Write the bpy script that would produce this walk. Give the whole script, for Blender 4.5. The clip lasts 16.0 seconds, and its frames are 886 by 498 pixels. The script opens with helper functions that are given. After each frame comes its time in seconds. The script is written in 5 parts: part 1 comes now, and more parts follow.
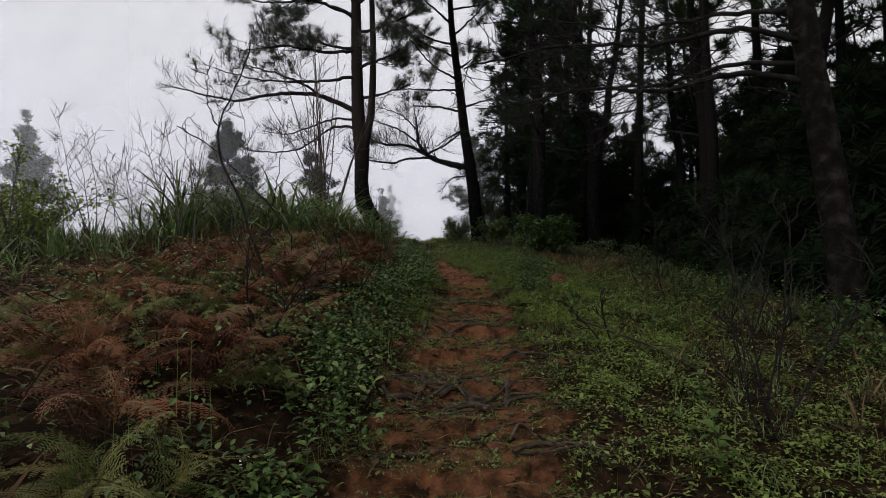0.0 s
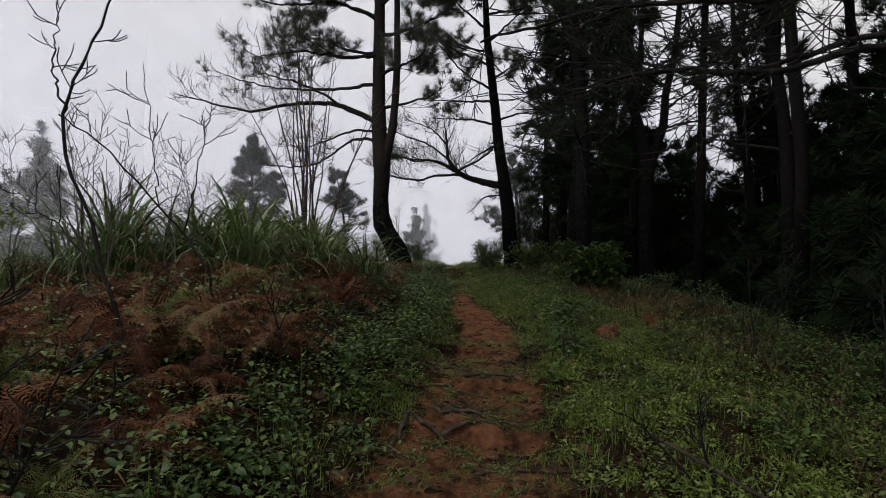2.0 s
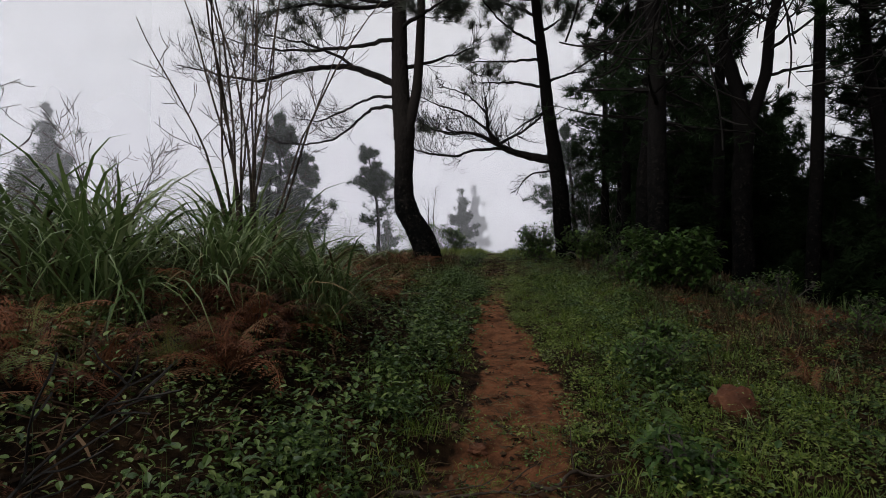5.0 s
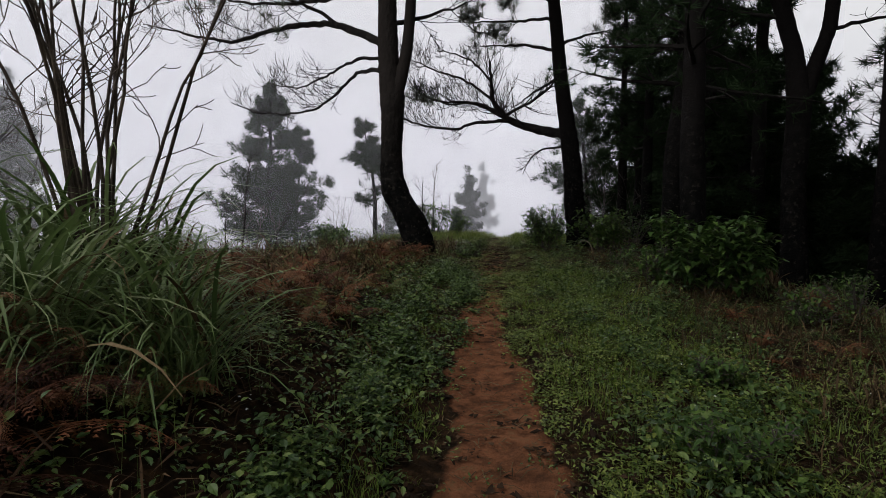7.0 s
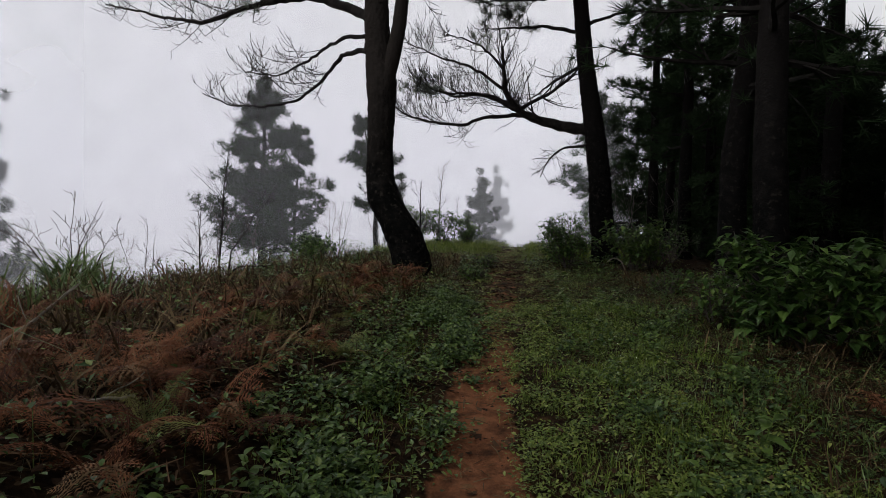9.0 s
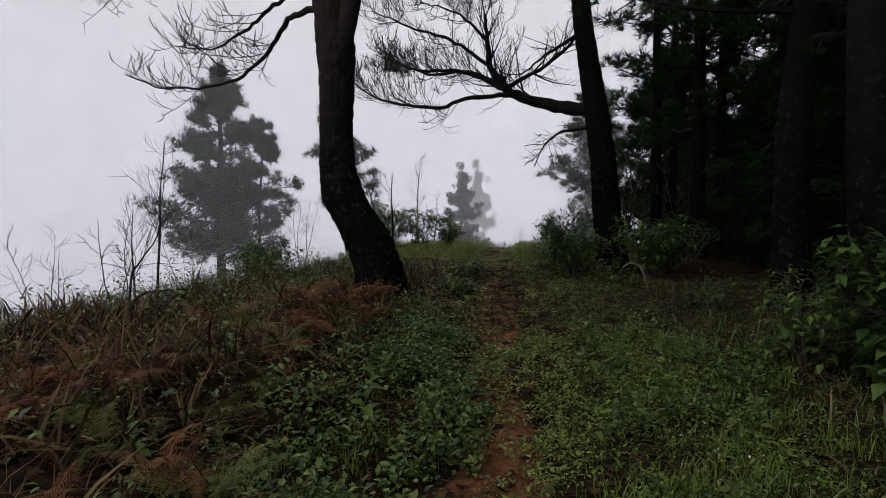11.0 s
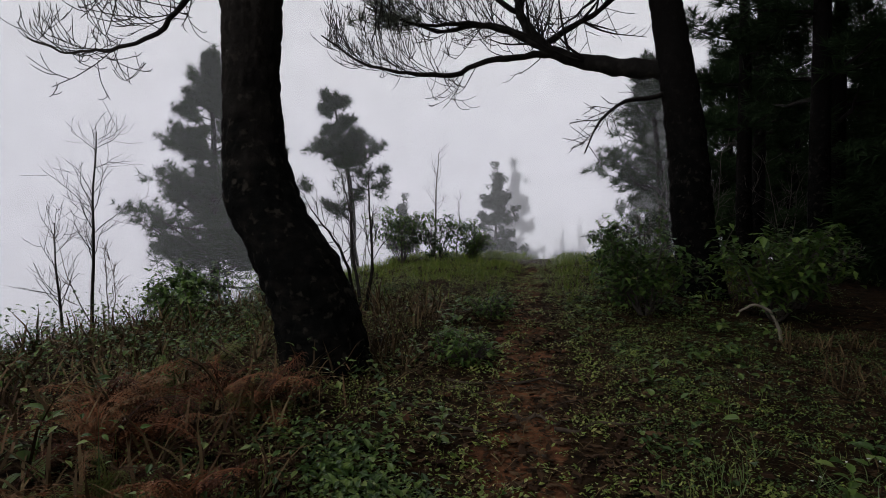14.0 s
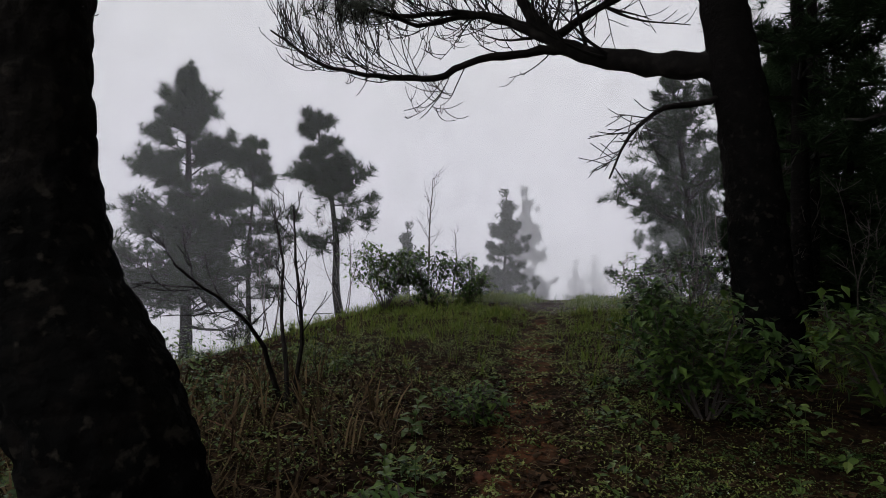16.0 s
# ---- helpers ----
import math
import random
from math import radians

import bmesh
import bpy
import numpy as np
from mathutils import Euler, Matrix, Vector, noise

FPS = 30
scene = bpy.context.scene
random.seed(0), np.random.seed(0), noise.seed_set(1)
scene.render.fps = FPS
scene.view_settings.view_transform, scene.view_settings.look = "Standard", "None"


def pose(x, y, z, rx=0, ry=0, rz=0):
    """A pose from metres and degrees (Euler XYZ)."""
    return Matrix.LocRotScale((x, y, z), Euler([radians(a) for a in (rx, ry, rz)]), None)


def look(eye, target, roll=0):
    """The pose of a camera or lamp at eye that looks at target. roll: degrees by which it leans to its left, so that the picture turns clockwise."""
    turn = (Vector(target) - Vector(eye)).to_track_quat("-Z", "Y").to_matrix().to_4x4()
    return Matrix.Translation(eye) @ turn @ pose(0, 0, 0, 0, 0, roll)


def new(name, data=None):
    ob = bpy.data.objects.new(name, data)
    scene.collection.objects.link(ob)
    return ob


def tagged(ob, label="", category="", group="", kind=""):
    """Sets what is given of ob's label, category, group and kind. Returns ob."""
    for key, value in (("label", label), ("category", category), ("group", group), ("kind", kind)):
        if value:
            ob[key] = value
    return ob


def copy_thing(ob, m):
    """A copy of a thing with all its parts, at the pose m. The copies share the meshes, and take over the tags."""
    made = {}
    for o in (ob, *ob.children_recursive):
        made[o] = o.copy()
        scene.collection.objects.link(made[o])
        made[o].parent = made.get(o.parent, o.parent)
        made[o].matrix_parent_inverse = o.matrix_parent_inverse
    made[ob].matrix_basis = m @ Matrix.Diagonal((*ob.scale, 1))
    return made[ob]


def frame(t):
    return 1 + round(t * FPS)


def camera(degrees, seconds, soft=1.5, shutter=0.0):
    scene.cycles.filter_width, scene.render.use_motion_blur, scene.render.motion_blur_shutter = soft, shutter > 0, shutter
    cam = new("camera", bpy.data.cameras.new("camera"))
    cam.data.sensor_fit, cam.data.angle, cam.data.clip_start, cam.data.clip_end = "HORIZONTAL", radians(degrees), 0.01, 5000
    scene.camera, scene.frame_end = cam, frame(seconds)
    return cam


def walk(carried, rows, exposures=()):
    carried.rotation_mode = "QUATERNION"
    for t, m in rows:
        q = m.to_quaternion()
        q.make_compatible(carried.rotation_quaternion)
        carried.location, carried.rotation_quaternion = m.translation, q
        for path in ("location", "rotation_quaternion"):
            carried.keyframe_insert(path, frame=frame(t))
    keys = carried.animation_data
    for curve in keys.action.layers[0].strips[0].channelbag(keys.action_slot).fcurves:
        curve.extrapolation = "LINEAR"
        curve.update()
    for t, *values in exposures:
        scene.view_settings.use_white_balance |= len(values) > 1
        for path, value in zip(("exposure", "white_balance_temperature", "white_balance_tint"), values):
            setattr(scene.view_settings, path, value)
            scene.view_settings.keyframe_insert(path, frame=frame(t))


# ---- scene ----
cam = camera(78.0, 16.0, 0.7)
METRES, EYE, TILT, LEAN, TURN = 15.0, 1.35, 0.0, 0.0, 0.0
ROWS = [
    (0.0, 0.0, 0.0, 0.0, -0.0, 0.0, -0.0),
    (0.5, 0.0074, 0.0316, 0.0043, 0.75, -0.08, 0.08),
    (1.0, 0.0125, 0.0648, 0.0058, 1.52, 0.58, -0.96),
    (1.5, 0.016, 0.0959, 0.0102, 2.56, 1.96, -2.26),
    (2.0, 0.0199, 0.1285, 0.0151, 4.04, 1.99, -1.24),
    (2.5, 0.0208, 0.1506, 0.0193, 5.14, 1.48, -0.27),
    (3.0, 0.0187, 0.1843, 0.0224, 6.34, 1.58, 0.31),
    (3.5, 0.021, 0.2132, 0.0263, 7.09, 1.03, 0.65),
    (4.0, 0.0258, 0.2474, 0.0293, 7.8, 0.37, 0.48),
    (4.5, 0.0307, 0.2765, 0.031, 8.85, 0.34, -0.2),
    (7.0, 0.0357, 0.4137, 0.045, 10.67, -2.41, -1.18),
    (7.5, 0.0379, 0.4468, 0.0497, 11.01, -2.04, -1.61),
    (8.0, 0.0357, 0.4793, 0.0491, 11.58, -2.19, -1.74),
    (8.5, 0.0305, 0.5114, 0.0557, 12.01, -2.22, -1.74),
    (9.0, 0.0268, 0.5455, 0.0584, 12.18, -2.21, -1.54),
    (11.5, -0.0008, 0.6964, 0.0676, 9.92, -2.51, 0.08),
    (12.0, -0.0033, 0.7276, 0.071, 10.48, -2.27, 0.27),
    (12.5, -0.0027, 0.759, 0.07, 11.17, -2.06, 0.63),
    (13.0, -0.003, 0.7916, 0.0722, 12.32, -2.21, 0.87),
    (13.5, -0.0056, 0.826, 0.0733, 13.49, -2.06, 0.8),
    (14.0, -0.0062, 0.8623, 0.0722, 14.25, -2.17, 0.2),
    (14.5, -0.0048, 0.8965, 0.0802, 14.35, -1.14, -1.02),
    (15.0, -0.0054, 0.9265, 0.0811, 14.03, 0.79, -1.14),
    (15.5, -0.0106, 0.9554, 0.086, 14.51, 1.19, -0.68),
    (16.0, -0.0127, 0.9863, 0.0872, 15.55, 0.63, -0.1),
]
walk(cam, [(t, pose(0, 0, EYE, TILT, LEAN, TURN) @ pose(METRES * x, METRES * y, METRES * z, 90 + pitch, roll, yaw)) for t, x, y, z, yaw, pitch, roll in ROWS],
     [(0, -0.03), (3.5, -0.09), (4.5, -0.09), (7.2, 0.0), (9.0, -0.05), (11.5, -0.10), (13.5, -0.16), (16.0, -0.16)])

# ---- world and light: a bright overcast sky in mountain mist ----
world = bpy.data.worlds.new("misty_sky")
scene.world = world
world.use_nodes = True
wn, wl = world.node_tree.nodes, world.node_tree.links
wn.clear()
w_out = wn.new("ShaderNodeOutputWorld")
w_sky = wn.new("ShaderNodeTexSky")
w_sky.sky_type, w_sky.sun_disc = "NISHITA", False
w_sky.sun_elevation, w_sky.sun_rotation = radians(55), radians(-70)
w_bg1 = wn.new("ShaderNodeBackground")
w_bg1.inputs["Strength"].default_value = 0.05
wl.new(w_sky.outputs[0], w_bg1.inputs["Color"])
w_tc = wn.new("ShaderNodeTexCoord")
w_sep = wn.new("ShaderNodeSeparateXYZ")
wl.new(w_tc.outputs["Generated"], w_sep.inputs[0])
w_noise = wn.new("ShaderNodeTexNoise")
w_noise.inputs["Scale"].default_value, w_noise.inputs["Detail"].default_value = 2.2, 4.0
wl.new(w_tc.outputs["Generated"], w_noise.inputs["Vector"])
w_add = wn.new("ShaderNodeMath")
w_add.operation, w_add.inputs[1].default_value = "MULTIPLY_ADD", 0.16
wl.new(w_noise.outputs["Fac"], w_add.inputs[0])
wl.new(w_sep.outputs["Z"], w_add.inputs[2])
w_ramp = wn.new("ShaderNodeValToRGB")
cr = w_ramp.color_ramp
cr.elements[0].position, cr.elements[0].color = 0.0, (0.475, 0.475, 0.54, 1)
cr.elements[1].position, cr.elements[1].color = 0.55, (0.735, 0.735, 0.73, 1)
e = cr.elements.new(0.22)
e.color = (0.60, 0.60, 0.645, 1)
wl.new(w_add.outputs[0], w_ramp.inputs["Fac"])
w_bg2 = wn.new("ShaderNodeBackground")
w_bg2.inputs["Strength"].default_value = 1.2
wl.new(w_ramp.outputs["Color"], w_bg2.inputs["Color"])
w_mix = wn.new("ShaderNodeMixShader")
w_mix.inputs[0].default_value = 0.94
wl.new(w_bg1.outputs[0], w_mix.inputs[1])
wl.new(w_bg2.outputs[0], w_mix.inputs[2])
wl.new(w_mix.outputs[0], w_out.inputs["Surface"])

sun_data = bpy.data.lights.new("sun", "SUN")
sun_data.energy, sun_data.angle, sun_data.color = 0.6, radians(25), (1.0, 0.97, 0.93)
sun = new("sun", sun_data)
sun.matrix_world = look((-8, 2, 14), (0, 10, 0))


# ---- materials ----
def mat(name, stops, scale=6.0, rough=0.8, bump=0.3, bump_scale=40.0, island=0.0, thin=0.0, stain=None, gloss=0.3, by_object=0.25):
    """A procedural surface: colours spread by two sizes of noise, by piece if island > 0, with fine relief; thin: light let through."""
    m = bpy.data.materials.new(name)
    m.use_nodes = True
    n, l = m.node_tree.nodes, m.node_tree.links
    bsdf, out = n["Principled BSDF"], n["Material Output"]
    tc = n.new("ShaderNodeTexCoord")
    no = n.new("ShaderNodeTexNoise")
    no.inputs["Scale"].default_value, no.inputs["Detail"].default_value = scale, 6.0
    l.new(tc.outputs["Object"], no.inputs["Vector"])
    ramp = n.new("ShaderNodeValToRGB")
    el = ramp.color_ramp.elements
    while len(el) < len(stops):
        el.new(0.5)
    for i, s in enumerate(stops):
        el[i].position = 0.25 + 0.5 * i / max(1, len(stops) - 1) if not island else i / max(1, len(stops) - 1)
        el[i].color = (*s, 1)
    fac = no.outputs["Fac"]
    if island:
        geo = n.new("ShaderNodeNewGeometry")
        mx = n.new("ShaderNodeMix")
        mx.inputs["Factor"].default_value = island
        l.new(fac, mx.inputs[2])
        l.new(geo.outputs["Random Per Island"], mx.inputs[3])
        info = n.new("ShaderNodeObjectInfo")
        mx2 = n.new("ShaderNodeMix")
        mx2.inputs["Factor"].default_value = by_object
        l.new(mx.outputs[0], mx2.inputs[2])
        l.new(info.outputs["Random"], mx2.inputs[3])
        fac = mx2.outputs[0]
    l.new(fac, ramp.inputs["Fac"])
    colour = ramp.outputs["Color"]
    if stain:
        big = n.new("ShaderNodeTexNoise")
        big.inputs["Scale"].default_value, big.inputs["Detail"].default_value = stain[1], 5.0
        l.new(tc.outputs["Object"], big.inputs["Vector"])
        rr = n.new("ShaderNodeMapRange")
        rr.inputs[1].default_value, rr.inputs[2].default_value = 0.58, 0.68
        l.new(big.outputs["Fac"], rr.inputs[0])
        cm = n.new("ShaderNodeMix")
        cm.data_type = "RGBA"
        l.new(rr.outputs[0], cm.inputs["Factor"])
        l.new(colour, cm.inputs[6])
        cm.inputs[7].default_value = (*stain[0], 1)
        colour = cm.outputs[2]
    l.new(colour, bsdf.inputs["Base Color"])
    bsdf.inputs["Roughness"].default_value = rough
    bsdf.inputs["Specular IOR Level"].default_value = gloss
    if bump:
        bn = n.new("ShaderNodeTexNoise")
        bn.inputs["Scale"].default_value, bn.inputs["Detail"].default_value = bump_scale, 8.0
        l.new(tc.outputs["Object"], bn.inputs["Vector"])
        bu = n.new("ShaderNodeBump")
        bu.inputs["Strength"].default_value, bu.inputs["Distance"].default_value = bump, 0.02
        l.new(bn.outputs["Fac"], bu.inputs["Height"])
        l.new(bu.outputs[0], bsdf.inputs["Normal"])
    if thin:
        tr = n.new("ShaderNodeBsdfTranslucent")
        l.new(colour, tr.inputs["Color"])
        ms = n.new("ShaderNodeMixShader")
        ms.inputs[0].default_value = thin
        l.new(bsdf.outputs[0], ms.inputs[1])
        l.new(tr.outputs[0], ms.inputs[2])
        l.new(ms.outputs[0], out.inputs["Surface"])
    return m


M_LEAF = mat("herb_leaf", [(0.012, 0.030, 0.008), (0.034, 0.070, 0.015), (0.090, 0.145, 0.030), (0.22, 0.26, 0.08)], 3, 0.42, 0, island=0.95, thin=0.13, gloss=0.36)
M_LEAF2 = mat("trailing_leaf", [(0.040, 0.064, 0.014), (0.105, 0.152, 0.030), (0.20, 0.25, 0.055), (0.35, 0.33, 0.125)], 3, 0.42, 0, island=0.95, thin=0.16, gloss=0.32)
M_SHRUB = mat("shrub_leaf", [(0.020, 0.047, 0.011), (0.055, 0.108, 0.023), (0.145, 0.22, 0.045)], 3, 0.45, 0, island=0.95, thin=0.25, gloss=0.3)
M_GRASS = mat("grass_blade", [(0.028, 0.052, 0.015), (0.075, 0.125, 0.036), (0.15, 0.215, 0.075), (0.26, 0.30, 0.15)], 3, 0.4, 0, island=0.95, thin=0.25, gloss=0.35)
# fresh yellow-green, with tones also raised for the light on the crest
M_FRESH_LIT = mat("fresh_lit_grass", [(0.06, 0.10, 0.016), (0.115, 0.175, 0.028), (0.18, 0.24, 0.045), (0.24, 0.22, 0.07)], 3, 0.55, 0, island=0.95, thin=0.25, gloss=0.2)
M_DRY = mat("dry_stalk", [(0.028, 0.017, 0.010), (0.085, 0.056, 0.028), (0.22, 0.16, 0.085)], 4, 0.8, 0, island=0.9, gloss=0.15)
M_RUST = mat("withered_frond", [(0.009, 0.004, 0.003), (0.032, 0.012, 0.008), (0.092, 0.033, 0.016), (0.20, 0.076, 0.034), (0.18, 0.105, 0.056), (0.065, 0.056, 0.023)], 5, 0.7, 0, island=0.5, thin=0.08, gloss=0.2, by_object=0.6)
M_FERN = mat("green_frond", [(0.035, 0.06, 0.018), (0.08, 0.105, 0.026), (0.19, 0.19, 0.06), (0.17, 0.11, 0.04)], 4, 0.55, 0, island=0.5, thin=0.2, gloss=0.25, by_object=0.5)
M_LITTER = mat("leaf_litter", [(0.012, 0.007, 0.0045), (0.038, 0.021, 0.012), (0.14, 0.085, 0.048)], 4, 0.85, 0, island=0.95, gloss=0.12)
M_NEEDLE = mat("pine_needle", [(0.012, 0.022, 0.010), (0.020, 0.036, 0.015), (0.034, 0.056, 0.022)], 3, 0.7, 0, island=0.6, gloss=0.04)
# base colour greyed and lightened to put mist haze into the needles
M_NEEDLE_HAZE = mat("pine_needle_hazed", [(0.06, 0.066, 0.054), (0.09, 0.098, 0.076), (0.13, 0.14, 0.10)], 3, 0.6, 0, island=0.6, thin=0.45, gloss=0.1)
# charred bark; on the wood's pines its black stands in for shade
M_CHAR_SHADE = mat("char_and_shade_bark", [(0.003, 0.003, 0.003), (0.005, 0.005, 0.005), (0.014, 0.012, 0.011)], 9, 0.95, 0.9, 30, stain=((0.03, 0.026, 0.022), 16.0), gloss=0.03)
n_, l_ = M_CHAR_SHADE.node_tree.nodes, M_CHAR_SHADE.node_tree.links
bs_ = n_["Principled BSDF"]
src_ = bs_.inputs["Base Color"].links[0].from_socket
tc_, sp_, nz_, ma_, mr_, mc_ = (n_.new(k) for k in ("ShaderNodeTexCoord", "ShaderNodeSeparateXYZ", "ShaderNodeTexNoise", "ShaderNodeMath", "ShaderNodeMapRange", "ShaderNodeMix"))
nz_.inputs["Scale"].default_value, nz_.inputs["Detail"].default_value = 4.0, 6.0
l_.new(tc_.outputs["Object"], sp_.inputs[0])
l_.new(tc_.outputs["Object"], nz_.inputs["Vector"])
ma_.operation, ma_.inputs[1].default_value = "MULTIPLY_ADD", 2.6
l_.new(nz_.outputs["Fac"], ma_.inputs[0])
l_.new(sp_.outputs["Z"], ma_.inputs[2])
mr_.inputs[1].default_value, mr_.inputs[2].default_value, mr_.inputs[4].default_value = 2.6, 4.2, 0.85
l_.new(ma_.outputs[0], mr_.inputs[0])
mc_.data_type = "RGBA"
# upper bark kept near black, with the wood's shade put into its colour
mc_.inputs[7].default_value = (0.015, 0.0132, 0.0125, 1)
l_.new(mr_.outputs[0], mc_.inputs["Factor"])
l_.new(src_, mc_.inputs[6])
l_.new(mc_.outputs[2], bs_.inputs["Base Color"])
M_SCORCH = M_CHAR_SHADE.copy()
M_SCORCH.name = "scorched_bark"
M_SCORCH.node_tree.nodes[mc_.name].inputs[7].default_value = (0.034, 0.029, 0.026, 1)
M_BARK = mat("pine_bark", [(0.006, 0.005, 0.0045), (0.013, 0.011, 0.0095), (0.042, 0.036, 0.031)], 8, 0.9, 0.8, 26, gloss=0.06)
M_TWIG = mat("dead_twig", [(0.05, 0.04, 0.038), (0.09, 0.075, 0.07), (0.14, 0.12, 0.11)], 8, 0.85, 0.3, 60)
M_LIMB = mat("dark_limb", [(0.010, 0.009, 0.0085), (0.02, 0.0175, 0.016), (0.045, 0.04, 0.036)], 8, 0.85, 0.4, 60, gloss=0.1)
M_PALE = mat("bleached_wood", [(0.15, 0.13, 0.105), (0.27, 0.235, 0.195)], 10, 0.8, 0.3, 50)
M_ROOT = mat("worn_root", [(0.018, 0.012, 0.009), (0.05, 0.036, 0.026), (0.12, 0.09, 0.066)], 10, 0.75, 0.6, 60, gloss=0.25)
M_CLOD = mat("red_clod", [(0.05, 0.02, 0.011), (0.105, 0.04, 0.021), (0.18, 0.075, 0.038)], 9, 0.9, 0.7, 35)
M_STONE = mat("earthy_stone", [(0.05, 0.026, 0.015), (0.11, 0.062, 0.036), (0.15, 0.10, 0.06)], 9, 0.9, 0.6, 35, gloss=0.1)
M_FLOWER = mat("pale_flower", [(0.6, 0.6, 0.62), (0.75, 0.74, 0.75)], 5, 0.7, 0)


def ground_material():
    m = bpy.data.materials.new("trail_ground")
    m.use_nodes = True
    n, l = m.node_tree.nodes, m.node_tree.links
    bsdf = n["Principled BSDF"]
    tc = n.new("ShaderNodeTexCoord")

    def spread(scale, stops, lo=0.3, hi=0.7):
        no = n.new("ShaderNodeTexNoise")
        no.inputs["Scale"].default_value, no.inputs["Detail"].default_value, no.inputs["Roughness"].default_value = scale, 8.0, 0.65
        l.new(tc.outputs["Object"], no.inputs["Vector"])
        r = n.new("ShaderNodeValToRGB")
        el = r.color_ramp.elements
        while len(el) < len(stops):
            el.new(0.5)
        for i, s in enumerate(stops):
            el[i].position, el[i].color = lo + (hi - lo) * i / (len(stops) - 1), (*s, 1)
        l.new(no.outputs["Fac"], r.inputs["Fac"])
        return r.outputs["Color"], no.outputs["Fac"]
    earth, _ = spread(7, [(0.05, 0.024, 0.014), (0.13, 0.055, 0.028), (0.225, 0.092, 0.046), (0.16, 0.10, 0.05)])
    # soil tones pushed near black: the shade between plants is put into them
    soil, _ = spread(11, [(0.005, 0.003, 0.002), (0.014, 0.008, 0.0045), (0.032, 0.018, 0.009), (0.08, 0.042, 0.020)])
    at = n.new("ShaderNodeAttribute")
    at.attribute_name = "bare"
    _, f = spread(9, [(0, 0, 0), (1, 1, 1)])
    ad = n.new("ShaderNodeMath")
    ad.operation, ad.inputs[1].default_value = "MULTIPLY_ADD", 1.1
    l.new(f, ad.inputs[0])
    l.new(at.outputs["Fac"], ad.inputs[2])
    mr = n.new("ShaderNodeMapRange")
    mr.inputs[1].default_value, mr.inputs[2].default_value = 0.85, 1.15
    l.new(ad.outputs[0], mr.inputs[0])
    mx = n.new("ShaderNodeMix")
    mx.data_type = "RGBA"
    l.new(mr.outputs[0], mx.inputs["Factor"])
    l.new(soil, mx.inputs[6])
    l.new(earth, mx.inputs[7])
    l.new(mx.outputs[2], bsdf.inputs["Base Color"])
    bsdf.inputs["Roughness"].default_value = 0.92
    bsdf.inputs["Specular IOR Level"].default_value = 0.08
    bn = n.new("ShaderNodeTexNoise")
    bn.inputs["Scale"].default_value, bn.inputs["Detail"].default_value, bn.inputs["Roughness"].default_value = 22, 10.0, 0.7
    l.new(tc.outputs["Object"], bn.inputs["Vector"])
    bu = n.new("ShaderNodeBump")
    bu.inputs["Strength"].default_value, bu.inputs["Distance"].default_value = 0.9, 0.035
    l.new(bn.outputs["Fac"], bu.inputs["Height"])
    l.new(bu.outputs[0], bsdf.inputs["Normal"])
    return m


M_GROUND = ground_material()


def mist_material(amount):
    """A sheet standing in for haze: it scatters the sky's light to both sides and lets the rest pass."""
    m = bpy.data.materials.new("mist_haze_sheet")
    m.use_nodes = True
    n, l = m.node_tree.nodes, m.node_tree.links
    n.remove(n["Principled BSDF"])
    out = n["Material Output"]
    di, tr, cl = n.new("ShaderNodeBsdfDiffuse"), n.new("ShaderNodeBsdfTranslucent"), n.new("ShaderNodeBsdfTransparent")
    # normals set upright so the stand-in haze looks as bright as the sky
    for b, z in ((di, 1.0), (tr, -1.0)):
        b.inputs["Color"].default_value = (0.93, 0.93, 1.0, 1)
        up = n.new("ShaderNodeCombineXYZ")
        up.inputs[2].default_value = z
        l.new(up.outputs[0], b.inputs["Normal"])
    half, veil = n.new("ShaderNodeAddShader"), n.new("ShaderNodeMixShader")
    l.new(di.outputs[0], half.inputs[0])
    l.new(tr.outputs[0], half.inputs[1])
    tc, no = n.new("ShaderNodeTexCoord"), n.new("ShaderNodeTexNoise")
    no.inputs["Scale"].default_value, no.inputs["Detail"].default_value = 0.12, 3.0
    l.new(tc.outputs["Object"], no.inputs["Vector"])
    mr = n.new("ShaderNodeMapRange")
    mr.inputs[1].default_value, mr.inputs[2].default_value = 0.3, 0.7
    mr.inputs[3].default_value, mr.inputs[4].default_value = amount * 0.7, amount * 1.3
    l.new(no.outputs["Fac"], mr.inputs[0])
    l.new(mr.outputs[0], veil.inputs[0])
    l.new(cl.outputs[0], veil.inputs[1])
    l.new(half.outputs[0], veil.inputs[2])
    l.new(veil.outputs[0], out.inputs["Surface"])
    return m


# ---- tools for building ----
RNG = np.random.default_rng(7)


def part(name, mesh, material, parent=None, label=""):
    """Links a mesh as one object, under a thing or a part when one is given."""
    if material is not None and not mesh.materials:
        mesh.materials.append(material)
    ob = new(name, mesh)
    if parent is not None:
        ob.parent = parent
    if label:
        ob["label"] = label
    return ob


